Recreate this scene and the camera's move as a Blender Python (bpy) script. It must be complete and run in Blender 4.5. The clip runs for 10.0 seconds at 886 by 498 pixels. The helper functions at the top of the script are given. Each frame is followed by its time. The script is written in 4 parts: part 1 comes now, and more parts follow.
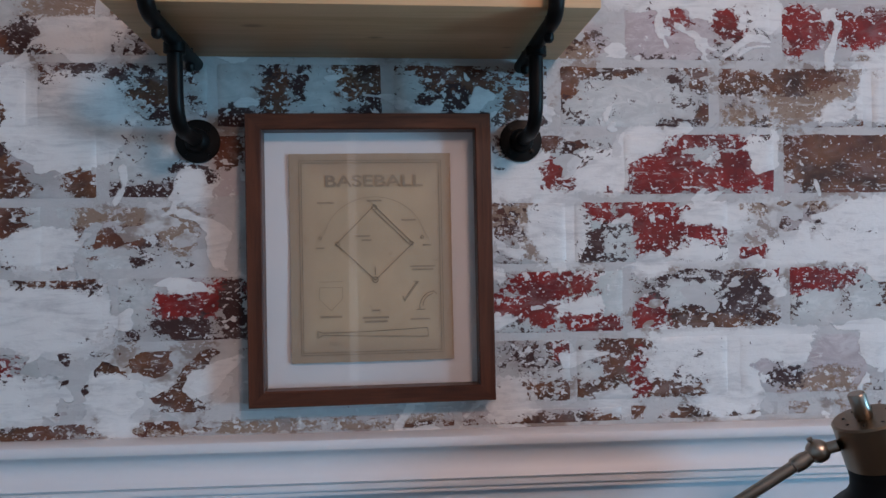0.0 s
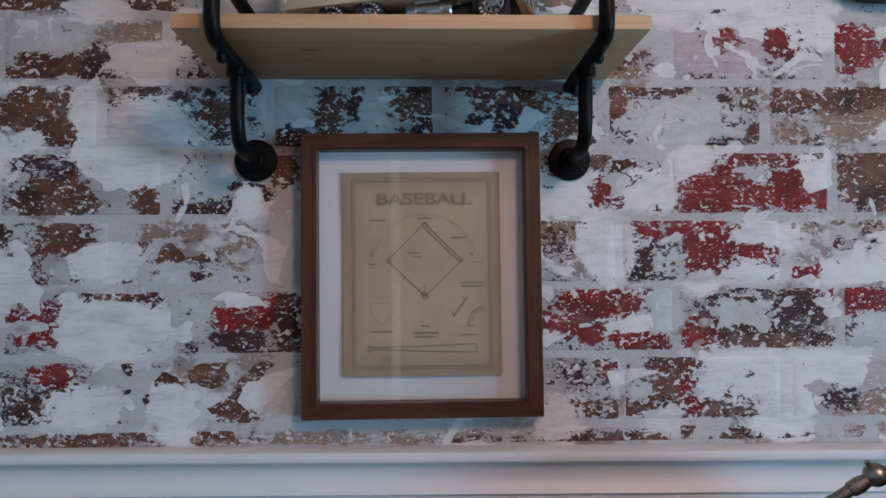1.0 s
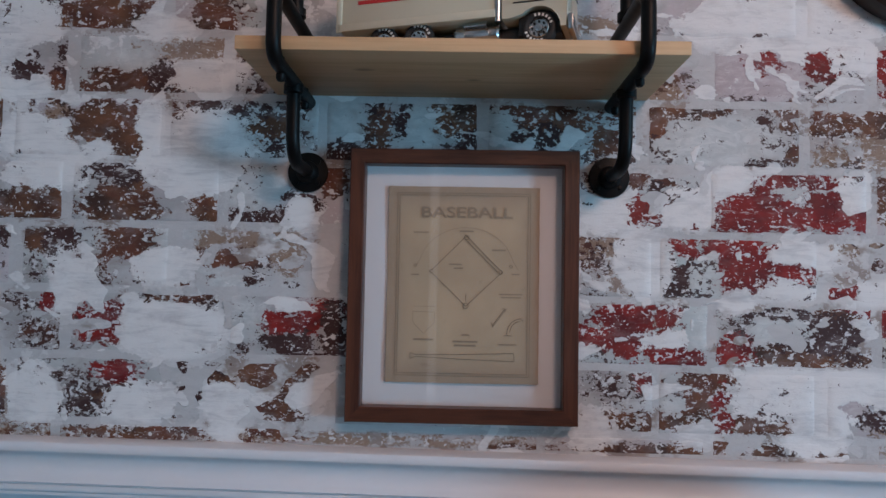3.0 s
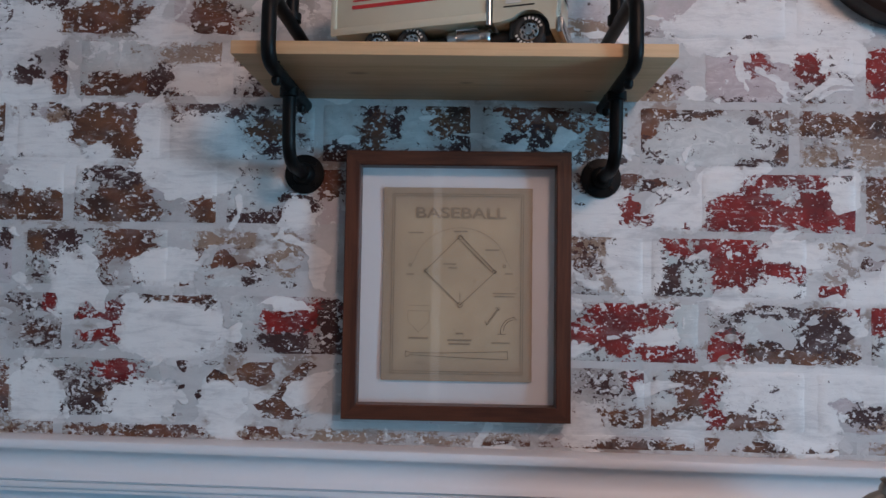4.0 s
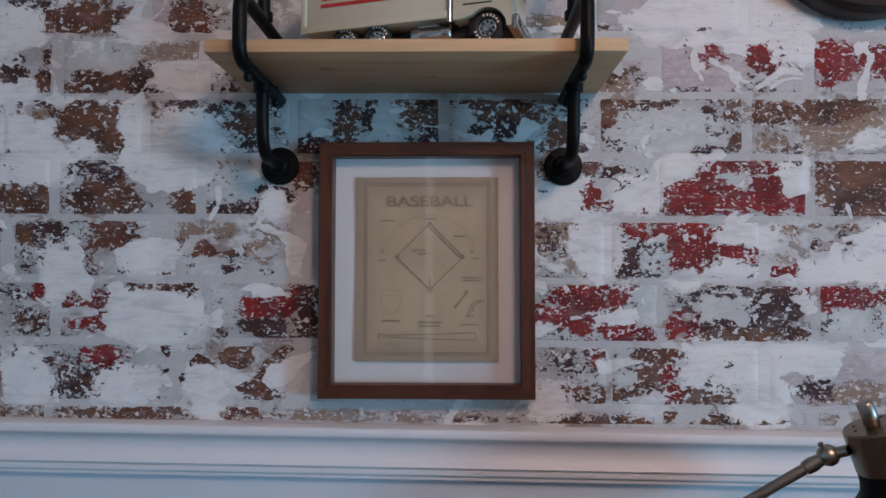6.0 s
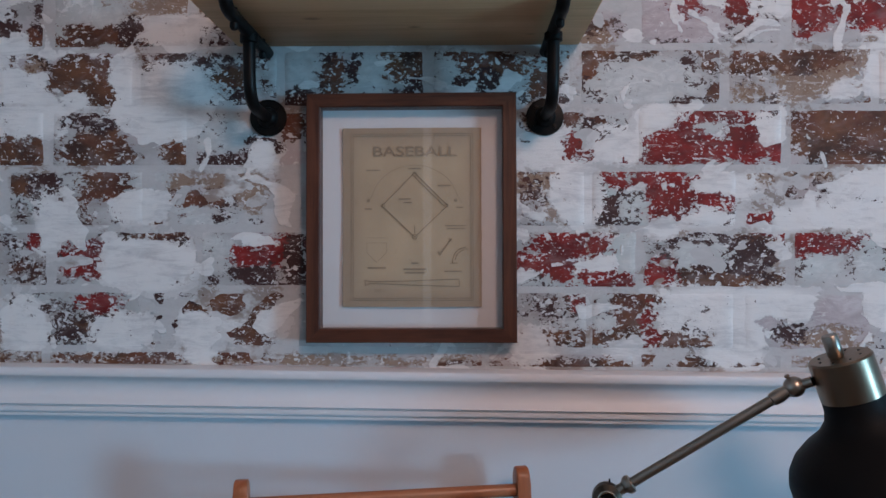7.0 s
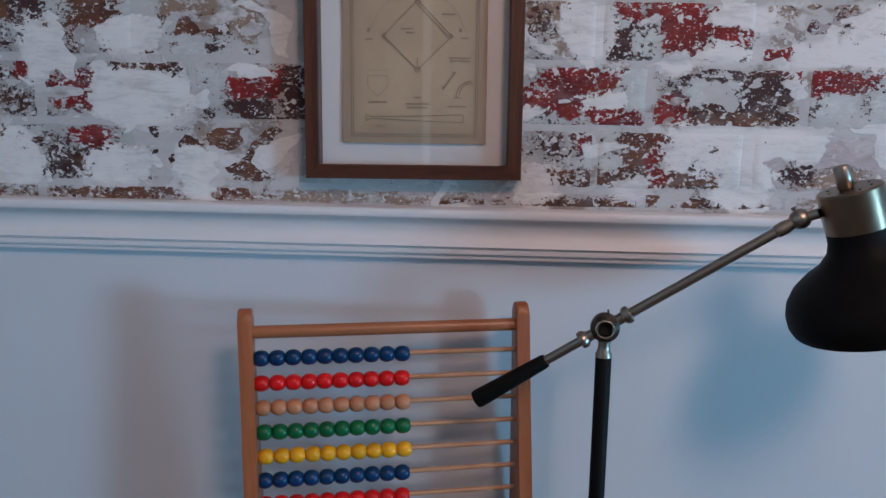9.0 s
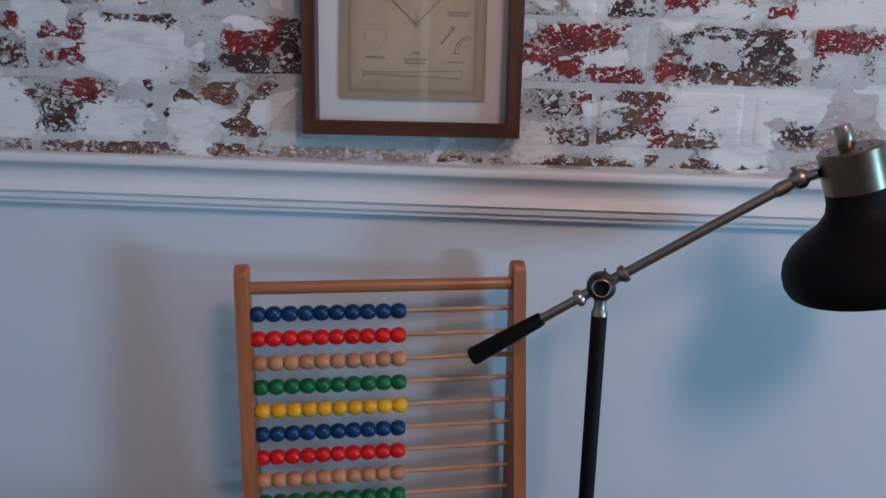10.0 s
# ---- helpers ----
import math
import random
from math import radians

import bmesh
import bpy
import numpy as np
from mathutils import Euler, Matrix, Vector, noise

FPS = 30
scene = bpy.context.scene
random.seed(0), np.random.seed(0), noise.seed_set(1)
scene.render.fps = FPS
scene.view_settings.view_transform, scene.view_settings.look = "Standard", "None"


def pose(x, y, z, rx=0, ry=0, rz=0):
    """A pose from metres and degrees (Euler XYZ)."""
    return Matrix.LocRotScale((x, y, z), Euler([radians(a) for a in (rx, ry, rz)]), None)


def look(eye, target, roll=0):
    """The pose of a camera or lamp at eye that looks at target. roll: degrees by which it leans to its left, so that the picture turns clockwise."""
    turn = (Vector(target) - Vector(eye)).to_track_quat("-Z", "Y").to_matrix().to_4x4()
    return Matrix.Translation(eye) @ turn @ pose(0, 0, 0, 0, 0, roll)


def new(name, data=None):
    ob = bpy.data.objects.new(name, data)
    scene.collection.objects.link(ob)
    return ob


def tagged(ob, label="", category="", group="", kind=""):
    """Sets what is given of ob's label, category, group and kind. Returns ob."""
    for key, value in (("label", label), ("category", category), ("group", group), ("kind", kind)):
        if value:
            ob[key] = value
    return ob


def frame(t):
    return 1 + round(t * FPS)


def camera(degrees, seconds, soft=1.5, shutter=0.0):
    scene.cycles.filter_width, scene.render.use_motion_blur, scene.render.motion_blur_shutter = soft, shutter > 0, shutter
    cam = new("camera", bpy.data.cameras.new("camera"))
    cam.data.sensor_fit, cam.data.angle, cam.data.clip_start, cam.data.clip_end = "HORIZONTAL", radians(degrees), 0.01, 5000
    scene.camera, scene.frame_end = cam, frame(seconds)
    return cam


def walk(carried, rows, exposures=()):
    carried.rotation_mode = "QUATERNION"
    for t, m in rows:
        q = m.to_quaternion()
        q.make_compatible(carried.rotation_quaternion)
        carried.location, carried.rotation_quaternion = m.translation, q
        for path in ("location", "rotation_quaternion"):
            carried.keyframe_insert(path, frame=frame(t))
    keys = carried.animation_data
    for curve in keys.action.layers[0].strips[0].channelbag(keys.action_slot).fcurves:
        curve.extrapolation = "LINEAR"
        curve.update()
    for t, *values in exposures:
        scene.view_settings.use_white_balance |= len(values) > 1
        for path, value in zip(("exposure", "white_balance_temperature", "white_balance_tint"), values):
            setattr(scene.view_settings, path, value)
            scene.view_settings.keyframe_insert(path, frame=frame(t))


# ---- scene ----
cam = camera(63.9, 10.0, soft=1.5)
PATH = [
    (0, (-0.017, 0.068, 1.438), (0.156, 2.06, 1.475), -0.9),
    (0.5, (-0.023, 0.061, 1.439), (0.079, 2.057, 1.504), -0.9),
    (1, (-0.028, 0.054, 1.436), (0.03, 2.051, 1.526), -0.4),
    (1.5, (-0.035, 0.048, 1.438), (-0.011, 2.046, 1.537), 0.3),
    (2, (-0.039, 0.039, 1.437), (-0.048, 2.036, 1.548), 0.9),
    (2.5, (-0.038, 0.028, 1.439), (-0.073, 2.025, 1.552), 1.2),
    (4, (-0.02, 0.005, 1.438), (-0.08, 2.001, 1.551), 1.1),
    (4.5, (-0.014, -0.002, 1.438), (-0.078, 1.994, 1.547), 0.7),
    (5, (-0.007, -0.008, 1.437), (-0.072, 1.988, 1.545), 0.6),
    (6.5, (0.032, -0.055, 1.413), (-0.013, 1.943, 1.482), 0.2),
    (7, (0.041, -0.064, 1.383), (-0.01, 1.936, 1.418), 0.1),
    (7.5, (0.036, -0.068, 1.352), (-0.01, 1.931, 1.297), 0.5),
    (8, (0.031, -0.056, 1.337), (-0.019, 1.934, 1.153), 0.8),
    (8.5, (0.031, -0.05, 1.331), (-0.015, 1.934, 1.08), 0.7),
    (9, (0.035, -0.05, 1.322), (-0.007, 1.927, 1.022), 0.9),
    (9.5, (0.034, -0.05, 1.316), (0.002, 1.919, 0.965), 1.2),
    (10, (0.034, -0.049, 1.313), (0.005, 1.91, 0.915), 1.5),
]
walk(cam, [(t, look(eye, target, roll)) for t, eye, target, roll in PATH])

# ---- light ----
world = bpy.data.worlds.new("world")
scene.world = world
world.use_nodes = True
world.node_tree.nodes["Background"].inputs[0].default_value = (0.85, 0.9, 1.0, 1)
world.node_tree.nodes["Background"].inputs[1].default_value = 0.6
scene.view_settings.exposure = 0.0


def lamp_light(name, kind, m, energy, colour, **size):
    data = bpy.data.lights.new(name, kind)
    data.energy, data.color = energy, colour
    for key, value in size.items():
        if key == "radius":
            data.shadow_soft_size = value
        elif key == "wide":
            data.shape, data.size = "RECTANGLE", value
        elif key == "high":
            data.size_y = value
    ob = new(name, data)
    ob.matrix_world = m
    return ob


# daylight in the window opening, and the warm ceiling lamp
lamp_light("window_light", "AREA", look((7.97, -3.60, 0.80), (0.0, 0.95, 1.2)), 386, (0.30, 0.67, 1.0), wide=1.25, high=1.45)
lamp_light("ceiling_bulb", "POINT", pose(0.78, -0.85, 2.48), 54.5, (1.0, 0.64, 0.52), radius=0.24)


# ---- materials ----
class Nodes:
    """Short hand for building a node tree."""

    def __init__(self, name):
        self.mat = bpy.data.materials.new(name)
        self.mat.use_nodes = True
        self.tree = self.mat.node_tree
        self.bsdf = self.tree.nodes["Principled BSDF"]

    def add(self, kind, **inputs):
        n = self.tree.nodes.new(kind)
        for key, value in inputs.items():
            key = key.replace("_", " ")
            self.put(n.inputs[key], value)
        return n

    def put(self, socket, value):
        if isinstance(value, bpy.types.NodeSocket):
            self.tree.links.new(value, socket)
        else:
            socket.default_value = value

    def math(self, op, a, b=0.0, c=0.0, clamp=False):
        n = self.tree.nodes.new("ShaderNodeMath")
        n.operation, n.use_clamp = op, clamp
        for i, v in enumerate((a, b, c)):
            self.put(n.inputs[i], v)
        return n.outputs[0]

    def step(self, value, low, high):
        n = self.tree.nodes.new("ShaderNodeMapRange")
        n.interpolation_type = "SMOOTHSTEP"
        self.put(n.inputs[0], value)
        n.inputs[1].default_value, n.inputs[2].default_value = low, high
        return n.outputs[0]

    def mix(self, f, a, b):
        n = self.tree.nodes.new("ShaderNodeMix")
        n.data_type = "RGBA"
        self.put(n.inputs[0], f)
        for i, v in ((6, a), (7, b)):
            self.put(n.inputs[i], (*v, 1) if isinstance(v, tuple) and len(v) == 3 else v)
        return n.outputs[2]

    def coords(self, which="Object", scale=(1, 1, 1), turn=(0, 0, 0)):
        n = self.tree.nodes.new("ShaderNodeTexCoord")
        m = self.tree.nodes.new("ShaderNodeMapping")
        m.inputs["Scale"].default_value = scale
        m.inputs["Rotation"].default_value = turn
        self.tree.links.new(n.outputs[which], m.inputs[0])
        return m.outputs[0]

    def world(self, scale=(1, 1, 1), turn=(0, 0, 0)):
        n = self.tree.nodes.new("ShaderNodeNewGeometry")
        m = self.tree.nodes.new("ShaderNodeMapping")
        m.inputs["Scale"].default_value = scale
        m.inputs["Rotation"].default_value = turn
        self.tree.links.new(n.outputs["Position"], m.inputs[0])
        return m.outputs[0]

    def noise(self, vector, scale, detail=4.0, rough=0.55, warp=0.0):
        n = self.add("ShaderNodeTexNoise", Vector=vector, Scale=scale, Detail=detail, Roughness=rough, Distortion=warp)
        return n.outputs["Fac"]

    def bump(self, height, strength=0.3, distance=0.002):
        n = self.add("ShaderNodeBump", Strength=strength, Distance=distance, Height=height)
        self.tree.links.new(n.outputs[0], self.bsdf.inputs["Normal"])
        return n

    def finish(self, colour=None, rough=None, metal=None, spec=None):
        for key, v in (("Base Color", colour), ("Roughness", rough), ("Metallic", metal), ("Specular IOR Level", spec)):
            if v is not None:
                self.put(self.bsdf.inputs[key], (*v, 1) if isinstance(v, tuple) and len(v) == 3 else v)
        return self.mat


def painted(name, colour, rough=0.5, vary=0.08, scale=9.0, bump=0.05, fine=180.0, spec=0.5):
    n = Nodes(name)
    big = n.noise(n.world(), scale, 5, 0.6)
    low = tuple(c * (1 - vary) for c in colour)
    high = tuple(min(1, c * (1 + vary)) for c in colour)
    grain = n.noise(n.world(), fine, 3)
    n.bump(grain, bump, 0.001)
    return n.finish(n.mix(big, low, high), n.math("MULTIPLY_ADD", grain, 0.15, rough - 0.07), spec=spec)


def wooden(name, dark, light, along="x", rough=0.5, scale=26.0, stretch=0.06, knots=False, coat=0.0):
    n = Nodes(name)
    s = {"x": (stretch, 1, 1), "y": (1, stretch, 1), "z": (1, 1, stretch)}[along]
    v = n.coords("Object", s)
    info = n.add("ShaderNodeObjectInfo")
    shifted = n.add("ShaderNodeVectorMath", **{})
    shifted.operation = "ADD"
    n.put(shifted.inputs[0], v)
    n.put(shifted.inputs[1], n.math("MULTIPLY", info.outputs["Random"], 7.0))
    grain = n.noise(shifted.outputs[0], scale, 6, 0.65, 1.2)
    fine = n.noise(shifted.outputs[0], scale * 9, 4, 0.6)
    both = n.math("MULTIPLY_ADD", fine, 0.35, n.math("MULTIPLY", grain, 0.75))
    col = n.mix(n.step(both, 0.3, 0.8), dark, light)
    if knots:
        for kx, ky, wide in ((-0.115, -0.117, 0.016), (0.014, -0.082, 0.013), (0.17, -0.05, 0.009)):
            apart = n.tree.nodes.new("ShaderNodeVectorMath")
            apart.operation = "DISTANCE"
            n.put(apart.inputs[0], n.coords("Object", (1, 2.4, 0)))
            apart.inputs[1].default_value = (kx, ky * 2.4, 0)
            near = n.math("MULTIPLY_ADD", fine, 0.006, apart.outputs["Value"])
            ring = n.math("SUBTRACT", 1.0, n.step(near, wide * 0.35, wide * 1.3))
            col = n.mix(n.math("MULTIPLY", ring, 0.7), col, tuple(c * 0.45 for c in dark))
    n.bump(both, 0.12, 0.0008)
    n.finish(col, n.math("MULTIPLY_ADD", fine, 0.2, rough - 0.1), spec=0.35)
    if coat:
        n.bsdf.inputs["Coat Weight"].default_value = coat
        n.bsdf.inputs["Coat Roughness"].default_value = 0.2
    return n.mat


def metal(name, colour, rough=0.35, metallic=1.0, brushed=None):
    n = Nodes(name)
    grain = n.noise(n.coords("Object", brushed or (1, 1, 1)), 160 if brushed else 60, 4, 0.6)
    big = n.noise(n.coords("Object"), 18, 3)
    col = n.mix(big, tuple(c * 0.8 for c in colour), tuple(min(1, c * 1.15) for c in colour))
    n.bump(grain, 0.06, 0.0006)
    return n.finish(col, n.math("MULTIPLY_ADD", grain, 0.2, rough - 0.1), metallic)


def brickwork(name, joint=False):
    """Painted and plaster-smeared brick. 'stain' says where red, brown, dark and speckled brick is bare, 'wash' where it is tan, thickly white, glazed grey or pinkish."""
    n = Nodes(name)
    stain = n.add("ShaderNodeAttribute")
    stain.attribute_name = "stain"
    wash = n.add("ShaderNodeAttribute")
    wash.attribute_name = "wash"
    sep = n.add("ShaderNodeSeparateColor", Color=stain.outputs["Color"])
    sep2 = n.add("ShaderNodeSeparateColor", Color=wash.outputs["Color"])
    red, brown, dark, speckled = sep.outputs[0], sep.outputs[1], sep.outputs[2], stain.outputs["Alpha"]
    tan, white, grey, pink = sep2.outputs[0], sep2.outputs[1], sep2.outputs[2], wash.outputs["Alpha"]
    flat = n.world((1, 1, 1.35))

    def swing(value, much):
        return n.math("MULTIPLY", n.math("SUBTRACT", value, 0.5), much)

    ragged = n.noise(flat, 19, 7, 0.66, 0.9)
    middle = n.noise(flat, 52, 5, 0.66, 0.8)
    speck = n.noise(flat, 150, 4, 0.68, 0.5)
    edge = n.math("ADD", swing(ragged, 2.0), n.math("ADD", swing(middle, 1.9), swing(speck, 1.5)))
    cover = n.math("MULTIPLY_ADD", n.step(white, 0.40, 0.95), 0.85, n.math("MULTIPLY", n.step(grey, 0.4, 0.9), 0.30))

    def bare(mask, at=0.28, width=0.05):
        shown = n.step(n.math("SUBTRACT", n.math("ADD", mask, edge), cover), at - width, at + width)
        return n.math("MULTIPLY", shown, n.step(mask, 0.0, 0.10))

    # the thin grey glaze and the thick white skim over it
    brush = n.noise(n.world((1.0, 1, 2.2), (0, 0.6, 0)), 30, 6, 0.7, 1.4)
    cloud = n.noise(n.world((1, 1, 1.3)), 7.5, 4, 0.6, 0.5)
    streak = n.noise(n.world((1.0, 1, 4.5), (0, -0.25, 0)), 22, 5, 0.65, 1.2)
    veil = n.step(n.math("ADD", n.math("MULTIPLY", streak, 0.6), n.math("MULTIPLY", n.noise(flat, 13, 5, 0.6, 0.6), 0.6)), 0.36, 0.66)
    glaze = n.mix(n.step(cloud, 0.35, 0.68), (0.36, 0.357, 0.36), (0.58, 0.58, 0.578))
    own = n.add("ShaderNodeObjectInfo").outputs["Random"]
    tinted = n.mix(n.step(own, 0.2, 0.8), (0.50, 0.44, 0.46), (0.49, 0.54, 0.54))
    glaze = n.mix(n.step(n.noise(flat, 5.5, 4, 0.6, 0.4), 0.42, 0.66), glaze, tinted)
    glaze = n.mix(n.math("MULTIPLY", n.step(grey, 0.2, 0.7), 0.75), glaze, n.mix(n.step(brush, 0.35, 0.65), (0.47, 0.50, 0.505), (0.64, 0.67, 0.665)))
    glaze = n.mix(n.math("MULTIPLY", n.step(pink, 0.2, 0.7), 0.8), glaze, n.mix(n.step(brush, 0.35, 0.65), (0.40, 0.335, 0.35), (0.53, 0.475, 0.49)))
    glaze = n.mix(n.math("MULTIPLY", n.step(brush, 0.48, 0.75), 0.40), glaze, (0.70, 0.71, 0.715))
    spread = n.math("SUBTRACT", white, n.math("MULTIPLY_ADD", grey, 0.7, n.math("MULTIPLY", pink, 0.7)))
    spread = n.math("ADD", spread, n.math("ADD", swing(cloud, 1.5), n.math("ADD", swing(ragged, 1.3), swing(middle, 0.8))))
    thick = n.step(spread, 0.15, 0.21)
    plaster = n.mix(veil, (0.52, 0.523, 0.53), (0.75, 0.748, 0.742))
    skim = n.mix(thick, glaze, plaster)
    nearby = n.math("MAXIMUM", n.math("MAXIMUM", red, brown), n.math("MAXIMUM", n.math("MAXIMUM", dark, tan), speckled))
    thin = n.math("MULTIPLY", n.step(n.math("MULTIPLY_ADD", nearby, 0.30, n.math("ADD", swing(brush, 0.7), swing(ragged, 0.9))), -0.02, 0.36), n.math("SUBTRACT", 1.0, n.step(cover, 0.2, 0.7)))
    skim = n.mix(n.math("MULTIPLY", thin, 0.46), skim, n.mix(n.step(middle, 0.4, 0.6), (0.20, 0.125, 0.105), (0.33, 0.27, 0.26)))
    # the bare brick
    grit = n.noise(flat, 260, 3, 0.6)
    patch = n.noise(flat, 24, 5, 0.6)
    c_red = n.mix(n.step(patch, 0.3, 0.7), (0.11, 0.006, 0.007), (0.28, 0.014, 0.012))
    c_brown = n.mix(n.step(patch, 0.3, 0.7), (0.044, 0.019, 0.013), (0.17, 0.070, 0.034))
    shift = n.step(n.noise(flat, 12, 4, 0.6, 0.5), 0.42, 0.68)
    c_red = n.mix(n.math("MULTIPLY", shift, 0.45), c_red, (0.10, 0.028, 0.020))
    c_brown = n.mix(n.math("MULTIPLY", shift, 0.6), c_brown, (0.14, 0.040, 0.027))
    c_dark = n.mix(patch, (0.022, 0.012, 0.012), (0.080, 0.028, 0.025))
    c_tan = n.mix(patch, (0.16, 0.090, 0.052), (0.34, 0.22, 0.14))
    loose = n.step(n.math("ADD", n.noise(flat, 8, 3, 0.6), n.math("ADD", swing(speck, 0.8), n.math("SUBTRACT", swing(middle, 0.8), n.math("MULTIPLY", cover, 0.10)))), 0.645, 0.67)
    col = n.mix(n.math("MULTIPLY", loose, 0.95), skim, c_dark)
    b_tan, b_brown, b_dark, b_red = bare(tan, 0.34, 0.16), bare(brown), bare(dark), bare(red)
    flecked = n.math("ADD", n.math("MULTIPLY", speckled, 0.60), n.math("ADD", swing(middle, 2.6), n.math("SUBTRACT", swing(speck, 2.6), cover)))
    b_speck = n.math("MULTIPLY", n.step(flecked, 0.46, 0.54), n.step(speckled, 0.04, 0.2))
    col = n.mix(n.math("MULTIPLY", b_tan, 0.85), col, c_tan)
    col = n.mix(b_brown, col, c_brown)
    col = n.mix(b_red, col, c_red)
    col = n.mix(b_speck, col, n.mix(shift, c_dark, c_brown))
    col = n.mix(b_dark, col, c_dark)
    anyb = n.math("MAXIMUM", n.math("MAXIMUM", b_red, b_brown), n.math("MAXIMUM", n.math("MAXIMUM", b_dark, b_speck), b_tan))
    # scum, and white drops and flecks that lie densest towards a patch's rim
    inside = n.math("MAXIMUM", n.math("MAXIMUM", red, brown), n.math("MAXIMUM", dark, tan))
    haze = n.step(n.noise(n.world((1, 1, 1.8), (0, 0.35, 0)), 21, 5, 0.65, 0.8), 0.48, 0.72)
    col = n.mix(n.math("MULTIPLY", n.math("MULTIPLY", haze, anyb), 0.24), col, (0.40, 0.36, 0.37))
    drops = n.step(n.math("SUBTRACT", n.noise(flat, 105, 3, 0.55, 0.3), n.math("MULTIPLY", inside, 0.085)), 0.545, 0.570)
    fine_drops = n.step(n.noise(flat, 240, 2, 0.5, 0.2), 0.63, 0.66)
    fallen = n.math("MAXIMUM", drops, n.math("MULTIPLY", fine_drops, n.step(ragged, 0.48, 0.56)))
    col = n.mix(n.math("MULTIPLY", n.math("MULTIPLY", fallen, anyb), 0.88), col, (0.68, 0.69, 0.70))
    # ridges of plaster dragged by the trowel
    drag = n.noise(n.world((1.0, 1, 5.0), (0, -0.75, 0)), 46, 4, 0.6, 0.6)
    ridge = n.math("MULTIPLY", n.step(drag, 0.60, 0.66), n.step(n.noise(flat, 6.5, 3, 0.6), 0.50, 0.62))
    col = n.mix(n.math("MULTIPLY", ridge, 0.55), col, (0.74, 0.74, 0.73))
    # smooth-edged dabs of white plaster pressed over brick and joint alike
    lobes = n.noise(n.world((1, 1, 1.25), (0, 0.3, 0)), 15, 2.2, 0.5, 1.1)
    lobes = n.math("ADD", lobes, swing(middle, 0.16))
    lobes = n.math("MULTIPLY_ADD", white, 0.13, n.math("MULTIPLY_ADD", inside, -0.10, n.math("MULTIPLY_ADD", grey, -0.05, lobes)))
    dab = n.step(lobes, 0.590, 0.607)
    if joint:
        grout = n.mix(brush, (0.42, 0.42, 0.425), (0.60, 0.60, 0.60))
        grout = n.mix(n.math("MULTIPLY", thick, n.math("MULTIPLY_ADD", n.step(white, 0.3, 0.6), 0.55, 0.45)), grout, plaster)
        worn_or_shaded = n.math("MULTIPLY", anyb, n.step(n.noise(flat, 15, 4, 0.6), 0.50, 0.60))
        col = n.mix(n.math("MULTIPLY", worn_or_shaded, 0.65), grout, n.mix(0.5, c_tan, c_brown))
    col = n.mix(n.math("MULTIPLY", dab, 0.9), col, plaster)
    anyb = n.math("MULTIPLY", anyb, n.math("SUBTRACT", 1.0, dab))
    height = n.math("ADD", n.math("MULTIPLY", n.math("SUBTRACT", 1.0, anyb), 0.8), n.math("ADD", n.math("MULTIPLY", n.math("ADD", brush, ridge), 0.5), n.math("MULTIPLY", n.math("MAXIMUM", thick, dab), n.math("MULTIPLY_ADD", lobes, 1.1, 0.1))))
    height = n.math("ADD", height, n.math("MULTIPLY", grit, 0.25))
    n.bump(height, 0.55, 0.0020)
    return n.finish(col, n.math("MULTIPLY_ADD", anyb, 0.12, 0.55), spec=0.35)


M_BRICK = brickwork("plastered_brick")
M_JOINT = brickwork("grey_grout", True)
M_WALL = painted("cool_white_wall_paint", (0.60, 0.645, 0.695), 0.55, 0.03, 6, 0.08, 240)
M_TRIM = painted("white_trim_gloss", (0.70, 0.705, 0.73), 0.44, 0.03, 12, 0.02, 60)
M_ROOM = painted("grey_room_paint", (0.38, 0.38, 0.38), 0.7, 0.05)
M_CEIL = painted("ceiling_white", (0.70, 0.70, 0.70), 0.8, 0.04)
M_FLOOR = wooden("floor_boards", (0.10, 0.060, 0.036), (0.19, 0.118, 0.07), "y", 0.45)
M_WALNUT = wooden("walnut_frame_h", (0.026, 0.008, 0.005), (0.115, 0.038, 0.020), "x", 0.42, 40)
M_WALNUTV = wooden("walnut_frame_v", (0.026, 0.008, 0.005), (0.115, 0.038, 0.020), "z", 0.42, 40)
M_PINE = wooden("pine_board", (0.47, 0.285, 0.145), (0.68, 0.455, 0.26), "x", 0.55, 22, 0.05, True)
M_BEECH = wooden("beech_wood", (0.27, 0.078, 0.030), (0.43, 0.140, 0.058), "z", 0.42, 30, 0.07, coat=0.2)
M_BEECHX = wooden("beech_rod", (0.30, 0.100, 0.044), (0.44, 0.165, 0.076), "x", 0.42, 40, 0.05, coat=0.2)
M_ROD = wooden("pale_rod_wood", (0.40, 0.205, 0.115), (0.54, 0.30, 0.18), "x", 0.5, 40, 0.05)
M_DESK = wooden("desk_wood", (0.05, 0.028, 0.017), (0.11, 0.060, 0.035), "x", 0.4)
M_IRON = painted("black_iron_paint", (0.0045, 0.0042, 0.0042), 0.42, 0.2, 40, 0.08, 120, 0.14)
M_BLACK = painted("black_matt_paint", (0.006, 0.006, 0.0065), 0.55, 0.15, 20, 0.04, spec=0.1)
M_GRIP = painted("black_rubber_grip", (0.007, 0.007, 0.007), 0.6, 0.15, 40, 0.1, spec=0.1)
M_BRASS = metal("antique_brass", (0.36, 0.32, 0.275), 0.37)
M_BRASSD = metal("dark_brass", (0.10, 0.082, 0.064), 0.34)
M_BRASSP = metal("polished_brass", (0.42, 0.36, 0.29), 0.22)
